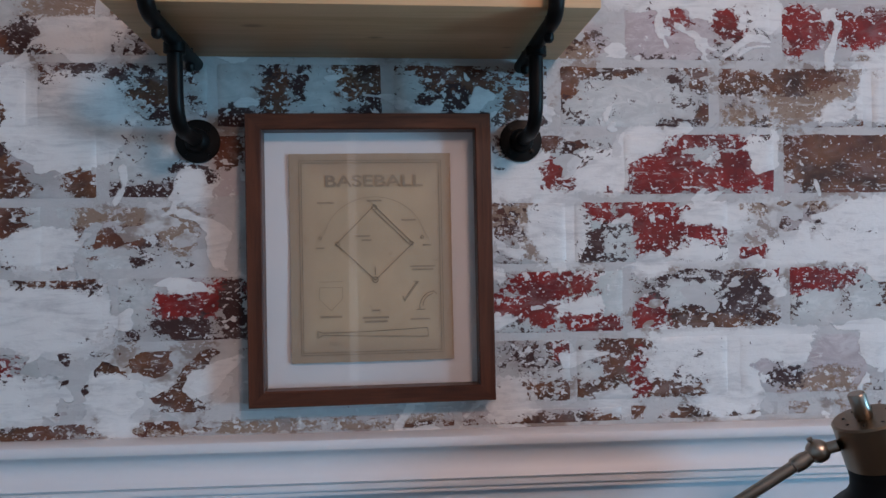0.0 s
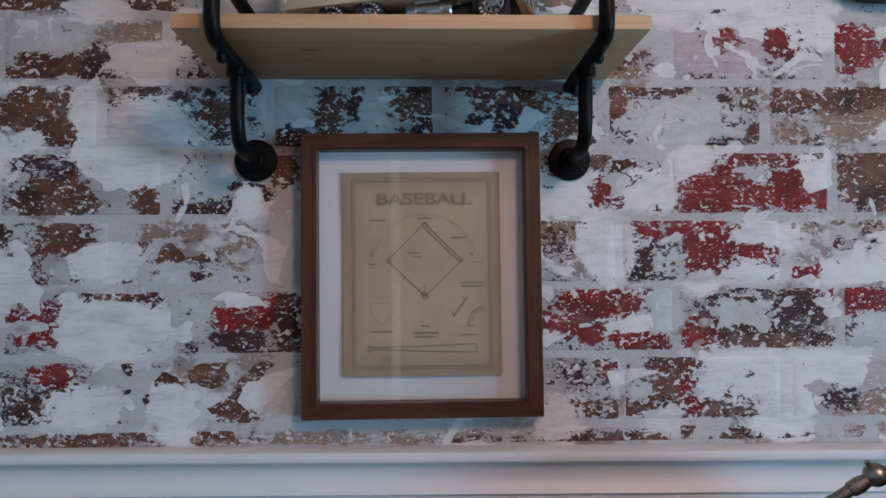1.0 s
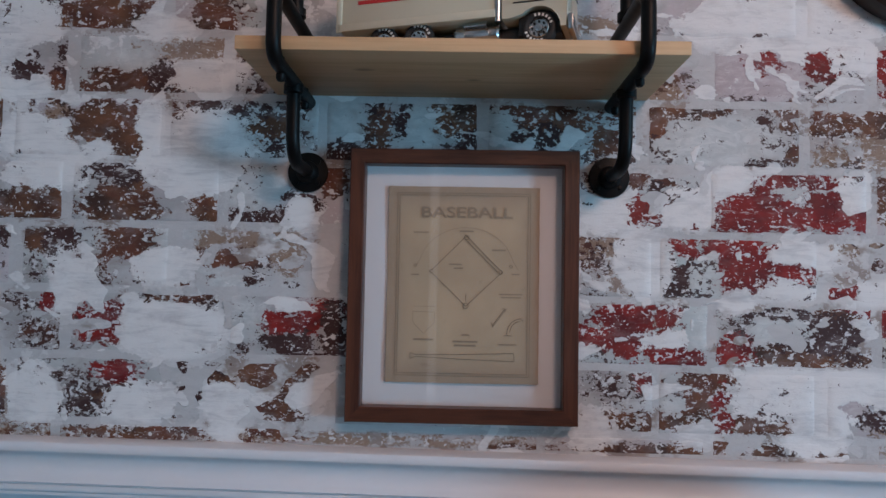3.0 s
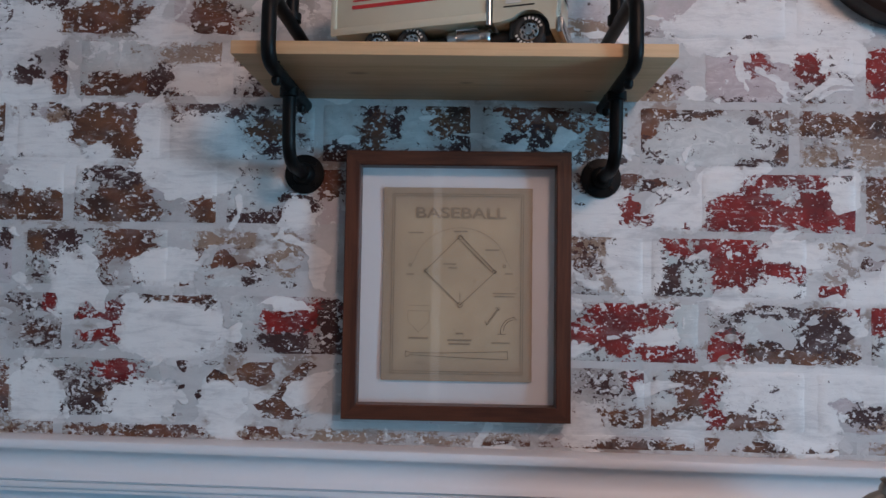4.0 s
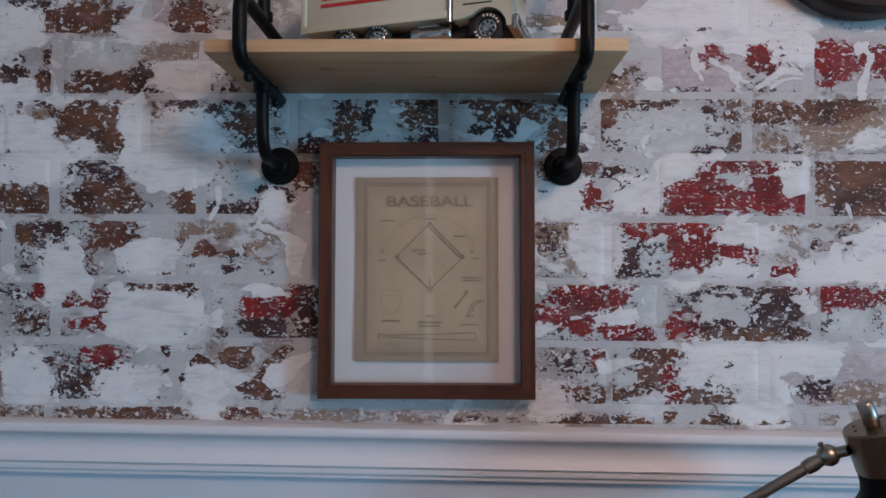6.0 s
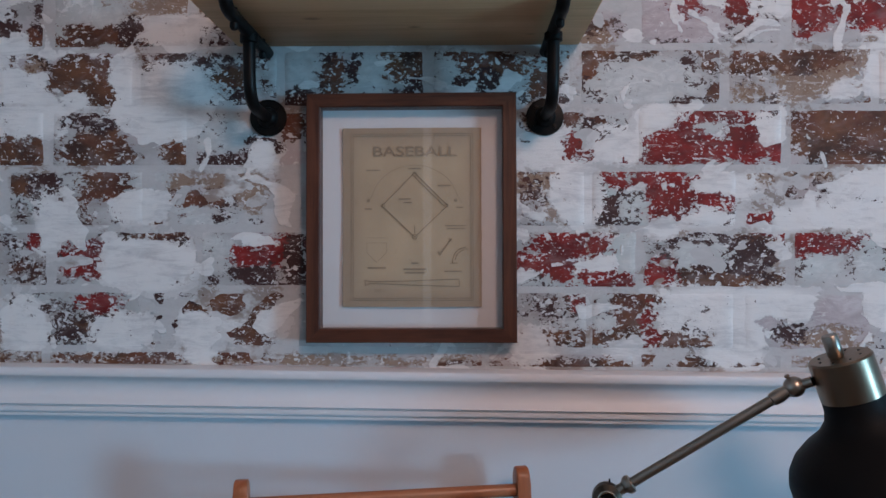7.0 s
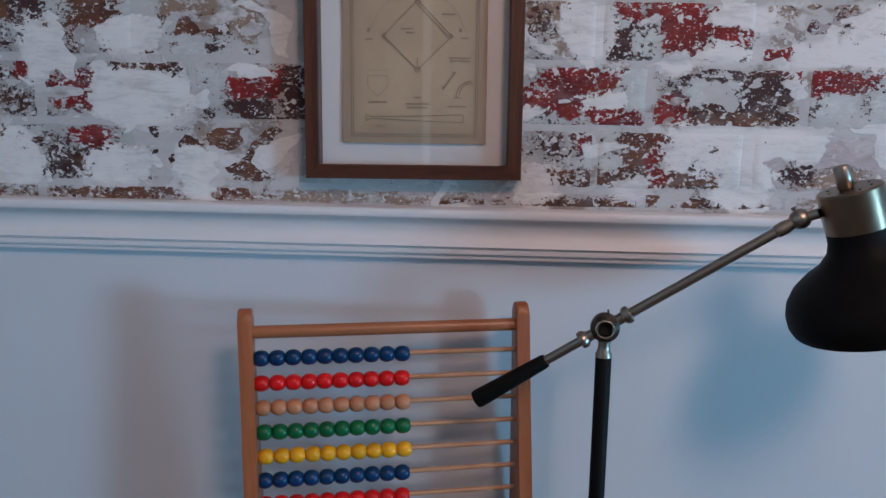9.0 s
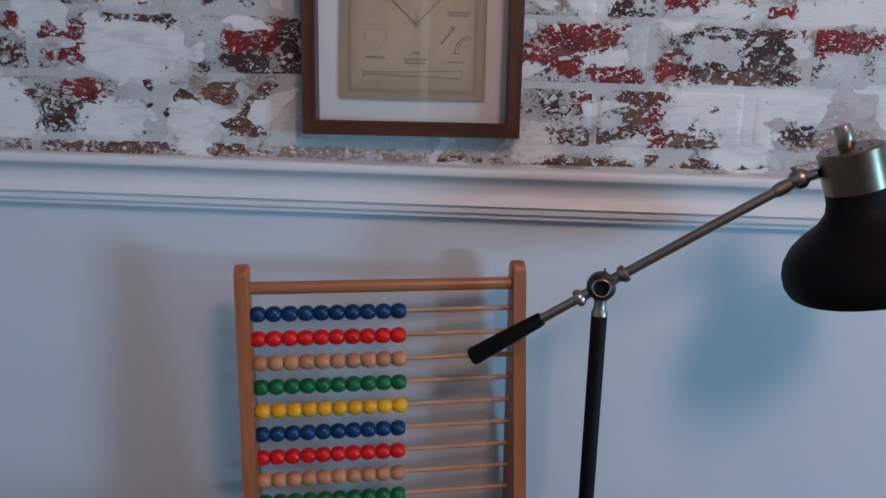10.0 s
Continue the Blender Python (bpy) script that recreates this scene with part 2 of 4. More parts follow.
M_BRASSB = metal("brushed_antique_brass", (0.26, 0.195, 0.140), 0.33, 1.0, (1, 1, 0.03))
M_HOLE = painted("dark_socket", (0.01, 0.008, 0.007), 0.7)
M_MAT = painted("white_mat_board", (0.68, 0.68, 0.69), 0.8, 0.02, 8, 0.05, 400)
M_INK = painted("faded_brown_ink", (0.205, 0.150, 0.098), 0.85, 0.3, 60)
M_INKP = painted("pale_brown_ink", (0.295, 0.222, 0.150), 0.85, 0.25, 60)


def paper_mat():
    n = Nodes("aged_paper")
    big = n.noise(n.coords("Object"), 9, 5, 0.6)
    foxing = n.noise(n.coords("Object"), 70, 4, 0.6)
    fibres = n.noise(n.coords("Object", (1, 1, 0.1)), 160, 4)
    col = n.mix(n.step(big, 0.3, 0.7), (0.42, 0.32, 0.21), (0.495, 0.385, 0.255))
    col = n.mix(n.math("MULTIPLY", n.step(foxing, 0.6, 0.75), 0.3), col, (0.28, 0.20, 0.12))
    side = n.add("ShaderNodeSeparateXYZ", Vector=n.coords("Object"))
    # darker rim: aged edges and the curl's shading, both put into the colour
    rim = n.math("MAXIMUM", n.math("DIVIDE", n.math("ABSOLUTE", side.outputs[0]), 0.0985), n.math("DIVIDE", n.math("ABSOLUTE", side.outputs[2]), 0.127))
    worn_or_shaded = n.step(n.math("ADD", rim, n.math("MULTIPLY", n.math("SUBTRACT", big, 0.5), 0.5)), 0.64, 1.0)
    col = n.mix(n.math("MULTIPLY", worn_or_shaded, 0.55), col, (0.27, 0.195, 0.145))
    n.bump(fibres, 0.06, 0.0006)
    return n.finish(col, 0.8)


def glass_mat(name, rough=0.02, tint=(1, 1, 1)):
    n = Nodes(name)
    clear = n.add("ShaderNodeBsdfTransparent", Color=(*tint, 1))
    shine = n.add("ShaderNodeBsdfGlossy", Color=(1, 1, 1, 1), Roughness=rough)
    fres = n.add("ShaderNodeFresnel", IOR=1.5)
    mixed = n.add("ShaderNodeMixShader", Fac=fres.outputs[0])
    n.tree.links.new(clear.outputs[0], mixed.inputs[1])
    n.tree.links.new(shine.outputs[0], mixed.inputs[2])
    n.tree.links.new(mixed.outputs[0], n.tree.nodes["Material Output"].inputs[0])
    return n.mat


def lacquer(name, colour):
    n = Nodes(name)
    info = n.add("ShaderNodeObjectInfo")
    grain = n.noise(n.coords("Object"), 90, 3)
    col = n.mix(info.outputs["Random"], tuple(c * 0.85 for c in colour), tuple(min(1, c * 1.1) for c in colour))
    n.bump(grain, 0.04, 0.0006)
    return n.finish(col, n.math("MULTIPLY_ADD", grain, 0.15, 0.27), spec=0.32)


M_PAPER = paper_mat()
M_GLASS = glass_mat("clear_glass")
M_BEAD = {"blue": lacquer("blue_lacquer", (0.001, 0.034, 0.110)), "red": lacquer("red_lacquer", (0.66, 0.008, 0.010)),
          "natural": lacquer("natural_bead", (0.52, 0.215, 0.11)), "green": lacquer("green_lacquer", (0.003, 0.12, 0.04)),
          "yellow": lacquer("yellow_lacquer", (0.80, 0.37, 0.015))}
M_CREAM = painted("cream_enamel", (0.56, 0.54, 0.42), 0.32, 0.04, 20)
M_STRIPE = painted("red_stripe_paint", (0.50, 0.03, 0.03), 0.35)
M_CHROME = metal("chrome_plate", (0.50, 0.50, 0.49), 0.24)
M_TYRE = painted("black_tyre_rubber", (0.014, 0.014, 0.014), 0.65)
M_LETTER = painted("white_tyre_lettering", (0.65, 0.65, 0.62), 0.6)
M_CHASSIS = painted("black_chassis_plastic", (0.012, 0.012, 0.012), 0.5)
M_CLEAR = glass_mat("clear_plastic", 0.06, (0.85, 0.87, 0.87))
M_CLOCK = wooden("dark_clock_wood", (0.008, 0.006, 0.006), (0.030, 0.015, 0.010), "x", 0.4)


# ---- mesh helpers ----
def box(bm, lo, hi, bevel=0.0, segs=2):
    made = bmesh.ops.create_cube(bm, size=1.0, matrix=Matrix.Translation((Vector(lo) + Vector(hi)) / 2) @ Matrix.Diagonal((*(Vector(hi) - Vector(lo)), 1)))
    if bevel:
        edges = {e for v in made["verts"] for e in v.link_edges}
        bmesh.ops.bevel(bm, geom=list(edges), offset=bevel, segments=segs, affect="EDGES", profile=0.5)
    return bm


def lathe(bm, profile, m=Matrix(), segs=32, closed=False):
    """Turns (radius, height) points round z."""
    rings = []
    for r, h in profile:
        if r < 1e-6:
            rings.append([bm.verts.new(m @ Vector((0, 0, h)))])
        else:
            rings.append([bm.verts.new(m @ Vector((r * math.cos(a), r * math.sin(a), h))) for a in (2 * math.pi * i / segs for i in range(segs))])
    pairs = list(zip(rings, rings[1:])) + ([(rings[-1], rings[0])] if closed else [])
    for a, b in pairs:
        for i in range(segs):
            j = (i + 1) % segs
            loop = [a[i % len(a)], a[j % len(a)], b[j % len(b)], b[i % len(b)]]
            face = [v for k, v in enumerate(loop) if v not in loop[:k]]
            if len(face) > 2:
                bm.faces.new(face)
    return bm


def tube(bm, points, radius, segs=16, cap=True):
    """A round tube along points; radius may be one number or one for each point."""
    pts = [Vector(p) for p in points]
    rad = radius if isinstance(radius, (list, tuple)) else [radius] * len(pts)
    rings, side = [], None
    for i, p in enumerate(pts):
        d = (pts[min(i + 1, len(pts) - 1)] - pts[max(i - 1, 0)]).normalized()
        if side is None:
            side = d.orthogonal().normalized()
        side = (side - d * side.dot(d)).normalized()
        up = d.cross(side)
        rings.append([bm.verts.new(p + (side * math.cos(a) + up * math.sin(a)) * rad[i]) for a in (2 * math.pi * k / segs for k in range(segs))])
    for a, b in zip(rings, rings[1:]):
        for k in range(segs):
            bm.faces.new((a[k], a[(k + 1) % segs], b[(k + 1) % segs], b[k]))
    if cap:
        bm.faces.new(rings[0][::-1])
        bm.faces.new(rings[-1])
    return bm


def rounded(points, radius, steps=6):
    """A polyline with its corners rounded."""
    pts = [Vector(p) for p in points]
    out = [pts[0]]
    for a, b, c in zip(pts, pts[1:], pts[2:]):
        r = min(radius, (a - b).length * 0.49, (c - b).length * 0.49)
        p, q = b + (a - b).normalized() * r, b + (c - b).normalized() * r
        out += [p.lerp(b, s).lerp(b.lerp(q, s), s) for s in (k / steps for k in range(steps + 1))]
    return out + [pts[-1]]


def mesh_of(name, bm, material, smooth=None):
    bmesh.ops.recalc_face_normals(bm, faces=bm.faces)
    me = bpy.data.meshes.new(name)
    bm.to_mesh(me)
    bm.free()
    me.materials.append(material)
    if smooth:
        me.shade_smooth()
        me.set_sharp_from_angle(angle=radians(smooth))
    return me


def part(name, bm, material, parent=None, label="", smooth=40):
    ob = new(name, mesh_of(name, bm, material, smooth))
    if parent is not None:
        ob.parent = parent
    return tagged(ob, label=label)


def thing(name, label, category, m=Matrix(), group="", kind=""):
    ob = new(name)
    ob.empty_display_size = 0.05
    ob.matrix_world = m
    return tagged(ob, label, category, group, kind)


def lettering(name, words, size, m, material, parent, wide=None, depth=0.0002):
    """Words in the built-in font as a mesh, centred, scaled to a width."""
    cu = bpy.data.curves.new(name, "FONT")
    cu.body, cu.size, cu.align_x, cu.extrude = words, size, "CENTER", depth
    temp = bpy.data.objects.new(name, cu)
    scene.collection.objects.link(temp)
    bpy.context.view_layer.update()
    me = bpy.data.meshes.new_from_object(temp)
    bpy.data.objects.remove(temp)
    if wide:
        xs = [v.co.x for v in me.vertices]
        k = wide / (max(xs) - min(xs))
        for v in me.vertices:
            v.co.x *= k
    me.materials.clear()
    me.materials.append(material)
    ob = new(name, me)
    ob.parent = parent
    ob.matrix_local = m
    return ob


def laid_on_sheet(ob, x, z, bend):
    """Bends flat lettering on to the curled sheet, centred at x, its foot at z."""
    for v in ob.data.vertices:
        px, pz = v.co.x + x, v.co.y + z
        v.co = (px, -bend(px, pz) - 0.0010, pz)

# ---- the room ----
WALL = 0.95          # face of the brick, y
LEFT, RIGHT, BACK, TOP = -2.4, 8.0, -4.4, 2.66
RAIL_TOP, RAIL_LOW = 1.230, 1.158


def slab(name, lo, hi, material, label, category):
    return tagged(part(name, box(bmesh.new(), lo, hi), material, None, "", None), label, category, "", "structure")


slab("floor", (LEFT - 0.15, BACK - 0.15, -0.1), (RIGHT + 0.15, 1.10, 0), M_FLOOR, "brown wooden floor of the room", "floor")
slab("ceiling", (LEFT - 0.15, BACK - 0.15, TOP), (RIGHT + 0.15, 1.10, TOP + 0.1), M_CEIL, "plain white painted ceiling", "ceiling")
# the west wall is unseen, kept pale to bounce light on to the left
slab("wall_west", (LEFT - 0.15, BACK, 0), (LEFT, 0.967, TOP), M_CEIL, "pale side wall out of view, added to bounce light", "wall")
bm = bmesh.new()
# slit added so the bright world behind it streaks the picture glass
SX0, SX1, SZ0, SZ1 = -0.303, -0.223, 0.05, 2.60
for lo, hi in (((LEFT - 0.15, BACK - 0.15, 0), (SX0, BACK, TOP)), ((SX1, BACK - 0.15, 0), (RIGHT + 0.15, BACK, TOP)), ((SX0, BACK - 0.15, 0), (SX1, BACK, SZ0)), ((SX0, BACK - 0.15, SZ1), (SX1, BACK, TOP))):
    box(bm, lo, hi)
tagged(part("wall_south", bm, M_ROOM, None, "", None), "plain pale back wall out of view with an added tall slit", "wall", "", "structure")

# side wall with the window's opening
WY0, WY1, WZ0, WZ1 = -4.30, -2.90, 0.02, 1.60
bm = bmesh.new()
for lo, hi in (((RIGHT, BACK, 0), (RIGHT + 0.15, WY0, TOP)), ((RIGHT, WY1, 0), (RIGHT + 0.15, 0.967, TOP)),
               ((RIGHT, WY0, 0), (RIGHT + 0.15, WY1, WZ0)), ((RIGHT, WY0, WZ1), (RIGHT + 0.15, WY1, TOP))):
    box(bm, lo, hi)
tagged(part("wall_east", bm, M_ROOM, None, "", None), "pale painted side wall with a window opening", "wall", "", "structure")
window = thing("window_1", "tall white framed garden window with blue daylight", "window", pose(RIGHT, 0, 0), "", "structure")
for nm, lo, hi in (("window_frame", (0.04, WY0, WZ0), (0.10, WY0 + 0.05, WZ1)), ("window_frame", (0.04, WY1 - 0.05, WZ0), (0.10, WY1, WZ1)),
                   ("window_frame", (0.04, WY0 + 0.05, WZ0), (0.10, WY1 - 0.05, WZ0 + 0.05)), ("window_frame", (0.04, WY0 + 0.05, WZ1 - 0.05), (0.10, WY1 - 0.05, WZ1))):
    part(nm, box(bmesh.new(), lo, hi, 0.004), M_TRIM, window, "", 30)

# ceiling lamp round the warm bulb
fixture = thing("ceiling_light", "small round ceiling lamp with a warm bulb", "ceiling light", pose(0.78, -0.85, TOP))
part("base", lathe(bmesh.new(), [(0, 0), (0.14, 0), (0.14, -0.018), (0, -0.022)]), M_BRASS, fixture)

# the wall with plaster below and the brick field above
wall = slab("wall_north", (LEFT - 0.15, 0.967, 0), (RIGHT + 0.15, 1.10, TOP), M_WALL, "plastered brick wall with a pale painted dado", "wall")
tagged(part("dado", box(bmesh.new(), (LEFT, WALL + 0.001, 0), (RIGHT, 0.967, RAIL_LOW + 0.03)), M_WALL, wall, "smooth pale blue-white painted lower wall", None), kind="structure")

# chair rail, an extruded profile (out of the wall, height)
PROFILE = [(0.0, 1.2315), (0.027, 1.2306), (0.0298, 1.2290), (0.0310, 1.2260), (0.0312, 1.2205), (0.0303, 1.2180), (0.0275, 1.2162), (0.0235, 1.2145), (0.0190, 1.2115), (0.0158, 1.2070),
           (0.0138, 1.1990), (0.0142, 1.1920), (0.0172, 1.1855), (0.0210, 1.1800), (0.0220, 1.1772), (0.0205, 1.1760), (0.0165, 1.1755), (0.0165, 1.1740), (0.0185, 1.1732), (0.0185, 1.1668), (0.0125, 1.1658),
           (0.0125, 1.1638), (0.0135, 1.1628), (0.0130, 1.1590), (0.0080, 1.1580), (0.0050, 1.1575), (0.0, 1.1573)]
SAG = 0.0078         # the rail drops a little towards the window
bm = bmesh.new()
ends = [[bm.verts.new((x, WALL + 0.001 - d, z - SAG * (x + 0.05))) for d, z in PROFILE] for x in (LEFT, RIGHT)]
for i in range(len(PROFILE) - 1):
    bm.faces.new((ends[0][i], ends[1][i], ends[1][i + 1], ends[0][i + 1]))
for e in ends:
    bm.faces.new(e)
tagged(part("chair_rail_trim", bm, M_TRIM, None, "", 28), "white glossy moulded chair rail below the brick", "trim", "", "structure")

# ---- wall shelf on pipe brackets ----
SHELF_LOW, SHELF_TOP, SHELF_FRONT = 1.6925, 1.7078, 0.766
BX = (-0.2365, 0.160)
shelf = thing("wall_shelf", "pale pine shelf on black iron pipe brackets", "shelf", pose(-0.035, WALL, SHELF_LOW))
part("board", box(bmesh.new(), (-0.2465, SHELF_FRONT - WALL, 0), (0.2435, -0.001, SHELF_TOP - SHELF_LOW), 0.0012), M_PINE, shelf, "knotty pale pine board", 30)
R = 0.0082
for bx in BX:
    lx = bx + 0.035
    back, front = -0.006, SHELF_FRONT - WALL - 0.010
    low, high = -0.011, 0.066
    bracket = new("pipe_bracket", mesh_of("pipe_bracket", tube(bmesh.new(), rounded([(lx, back, low), (lx, front, low), (lx, front, high), (lx, back, high)], 0.022), R), M_IRON, 40))
    bracket.parent = shelf
    for sign, z0, zf in ((1, low, -0.1035), (-1, high, 0.172)):
        pipe = part("pipe", tube(bmesh.new(), rounded([(lx, -0.004, zf), (lx, -0.092, zf), (lx, -0.097, z0)], 0.036, 8), R), M_IRON, bracket)
        collar = part("collar", lathe(bmesh.new(), [(R, 0), (R + 0.0035, 0.001), (R + 0.0035, 0.011), (R, 0.013)], pose(lx, -0.097, z0 - sign * 0.014, 0 if sign > 0 else 180)), M_IRON, bracket)
        flange = part("flange", lathe(bmesh.new(), [(0, 0), (0.0262, 0), (0.0268, 0.002), (0.0262, 0.0045), (0.0150, 0.0062), (0.0135, 0.013), (0.0095, 0.0165), (0, 0.0165)], pose(lx, 0.0005, zf, 90), 40), M_IRON, bracket)
        for k in range(4):
            a = math.pi / 4 + k * math.pi / 2
            part("screw", lathe(bmesh.new(), [(0.003, 0), (0.003, 0.0015), (0, 0.002)], pose(lx + 0.0195 * math.cos(a), -0.0048, zf + 0.0195 * math.sin(a), 90), 10), M_IRON, flange)
    for y in (-0.158, -0.034):
        part("bolt", lathe(bmesh.new(), [(0, 0.0), (0.0036, 0.0), (0.0036, low - R + 0.001), (0.0055, low - R), (0.0055, low - R - 0.005), (0.0035, low - R - 0.008), (0, low - R - 0.009)], pose(lx, y, 0.0), 12), M_IRON, bracket)

# ---- framed print ----
FX0, FX1, FZ0, FZ1, FRONT = -0.1755, 0.1180, 1.2700, 1.6180, 0.9205
frame_thing = thing("picture_frame", "framed baseball patent print in a dark walnut shadow box", "picture frame", pose((FX0 + FX1) / 2, WALL, (FZ0 + FZ1) / 2, 0, -0.25, 0))
W, H, D, B = (FX1 - FX0) / 2, (FZ1 - FZ0) / 2, WALL - FRONT, 0.0192


def rail(a, b, inner_a, inner_b, material):
    """A mitred rail of the frame between two outer and two inner corners, with a small step along the sight edge."""
    bm = bmesh.new()
    rings = []
    for o, i in ((a, inner_a), (b, inner_b)):
        o, i = Vector((o[0], 0, o[1])), Vector((i[0], 0, i[1]))
        sect = [(0, -0.004), (0, -D + 0.001), (0.05, -D), (0.93, -D), (1.0, -D + 0.0015), (1.0, -0.004)]
        rings.append([bm.verts.new(o.lerp(i, s) + Vector((0, y, 0))) for s, y in sect])
    n = len(rings[0])
    for k in range(n):
        bm.faces.new((rings[0][k], rings[0][(k + 1) % n], rings[1][(k + 1) % n], rings[1][k]))
    for r in rings:
        bm.faces.new(r)
    part("rail", bm, material, frame_thing, "dark walnut frame rail", 25)


O = [(-W, -H), (W, -H), (W, H), (-W, H)]
I = [(-W + B, -H + B), (W - B, -H + B), (W - B, H - B), (-W + B, H - B)]
for k in range(4):
    rail(O[k], O[(k + 1) % 4], I[k], I[(k + 1) % 4], M_WALNUT if k % 2 == 0 else M_WALNUTV)
part("mat_board", box(bmesh.new(), (-W + 0.012, -0.006, -H + 0.012), (W - 0.012, -0.003, H - 0.012)), M_MAT, frame_thing, "white mat board", None)
pane = part("glass_pane", box(bmesh.new(), (-W + B - 0.003, -D + 0.004, -H + B - 0.003), (W - B + 0.003, -D + 0.006, H - B + 0.003)), M_GLASS, frame_thing, "clear glass", None)
pane.visible_shadow = False

# the print: a slightly curled sheet with its drawing
PW, PH = 0.0985, 0.127
PX, PZ = 0.0000, 0.0014
sheet_y = -0.0085


def curl(x, z):
    """How far the sheet bows towards the glass."""
    return 0.0016 * math.cos(x / PW * 1.5) - 0.0006 * math.cos(z / PH * 3.0) + 0.0003 * math.sin(x * 90 + z * 25)


bm = bmesh.new()
nx, nz = 24, 30
grid = [[bm.verts.new((PW * (2 * i / nx - 1) + 0.0002 * math.sin(j * 1.7), -curl(PW * (2 * i / nx - 1), PH * (2 * j / nz - 1)), PH * (2 * j / nz - 1) + 0.0002 * math.sin(i * 2.1))) for i in range(nx + 1)] for j in range(nz + 1)]
for j in range(nz):
    for i in range(nx):
        bm.faces.new((grid[j][i], grid[j][i + 1], grid[j + 1][i + 1], grid[j + 1][i]))
rear = [[bm.verts.new(v.co + Vector((0, 0.0006, 0))) for v in line] for line in grid]
for j in range(nz):
    for i in range(nx):
        bm.faces.new((rear[j][i], rear[j + 1][i], rear[j + 1][i + 1], rear[j][i + 1]))
rims = [g[0] + [l[-1] for l in g[1:]] + g[-1][-2::-1] + [l[0] for l in g[-2:0:-1]] for g in (grid, rear)]
for k in range(len(rims[0])):
    q = (k + 1) % len(rims[0])
    bm.faces.new((rims[0][q], rims[0][k], rims[1][k], rims[1][q]))
sheet = part("print_sheet", bm, M_PAPER, frame_thing, "aged tan paper with a faded drawing", 60)
sheet.matrix_local = pose(PX, sheet_y, PZ)


def stroke(bm, pts, w):
    """A thin ink line on the sheet."""
    pts = [p for a, b in zip(pts, pts[1:]) for p in (Vector(a).lerp(Vector(b), s / 6) for s in range(6))] + [Vector(pts[-1])]
    for a, b in zip(pts, pts[1:]):
        d = (b - a)
        if d.length < 1e-6:
            continue
        nrm = Vector((-d.y, d.x)).normalized() * w / 2
        quad = [a + nrm, b + nrm, b - nrm, a - nrm]
        bm.faces.new([bm.verts.new((q.x, -curl(q.x, q.y) - 0.0011, q.y)) for q in quad])


def drawing(name, lines, w=0.0006, material=None):
    bm = bmesh.new()
    for l in lines:
        stroke(bm, l, w)
    ob = part(name, bm, material or M_INK, frame_thing, "", None)
    ob.matrix_local = pose(PX, sheet_y, PZ)
    return ob


def arc(cx, cz, r, a0, a1, n=14, squash=1.0):
    return [(cx + r * math.cos(radians(a0 + (a1 - a0) * i / n)), cz + squash * r * math.sin(radians(a0 + (a1 - a0) * i / n))) for i in range(n + 1)]


def ring_rect(x0, z0, x1, z1):
    return [(x0, z0), (x1, z0), (x1, z1), (x0, z1), (x0, z0)]


drawing("border", [ring_rect(-0.0865, -0.1175, 0.0865, 0.1185), ring_rect(-0.0835, -0.1145, 0.0835, 0.1155)], 0.0006, M_INK)
drawing("diamond", [[(0.004, 0.063), (0.0505, 0.0165), (0.004, -0.028), (-0.0425, 0.0165), (0.004, 0.063)], [(0.004, 0.057), (0.045, 0.0165)], [(0.004, -0.022), (0.004, -0.012)]], 0.0009)
drawing("outfield_arc", [arc(0.004, 0.018, 0.062, 12, 168, 24, 0.9), [(-0.0565, 0.031), (-0.062, 0.022)], [(0.0645, 0.031), (0.071, 0.020)]], 0.0005, M_INKP)
for bx, bz, br in ((0.004, 0.061, 0.0032), (0.004, -0.0275, 0.0036), (-0.041, 0.0165, 0.0026), (0.049, 0.0165, 0.0026), (-0.062, 0.024, 0.0018), (0.062, 0.024, 0.0018)):
    drawing("base_mark", [arc(bx, bz, br, 0, 360, 9)], 0.0009)
drawing("bat", [[(-0.0665, -0.0885), (-0.06, -0.091), (0.0, -0.0900), (0.0665, -0.0875), (0.0675, -0.098), (0.0, -0.0960), (-0.06, -0.0935), (-0.0665, -0.097), (-0.0665, -0.0885)]], 0.0008)
drawing("home_plate", [[(-0.064, -0.036), (-0.036, -0.036), (-0.036, -0.050), (-0.050, -0.064), (-0.064, -0.050), (-0.064, -0.036)], [(-0.064, -0.029), (-0.036, -0.029)]], 0.0005, M_INKP)
drawing("mitt", [[(0.0385, -0.0525), (0.0540, -0.0315), (0.0560, -0.0345)], [(0.0400, -0.0530), (0.0555, -0.0320)], [(0.0370, -0.0480), (0.0400, -0.0545)], [(0.0505, -0.0305), (0.0570, -0.0310)]], 0.0009)
drawing("mitt", [arc(0.0765, -0.0620, 0.0190, 188, 95, 12), arc(0.0765, -0.0610, 0.0150, 178, 100, 10), [(0.0535, -0.0650), (0.0645, -0.0650)], [(0.0740, -0.0420), (0.0790, -0.0465)]], 0.0009)
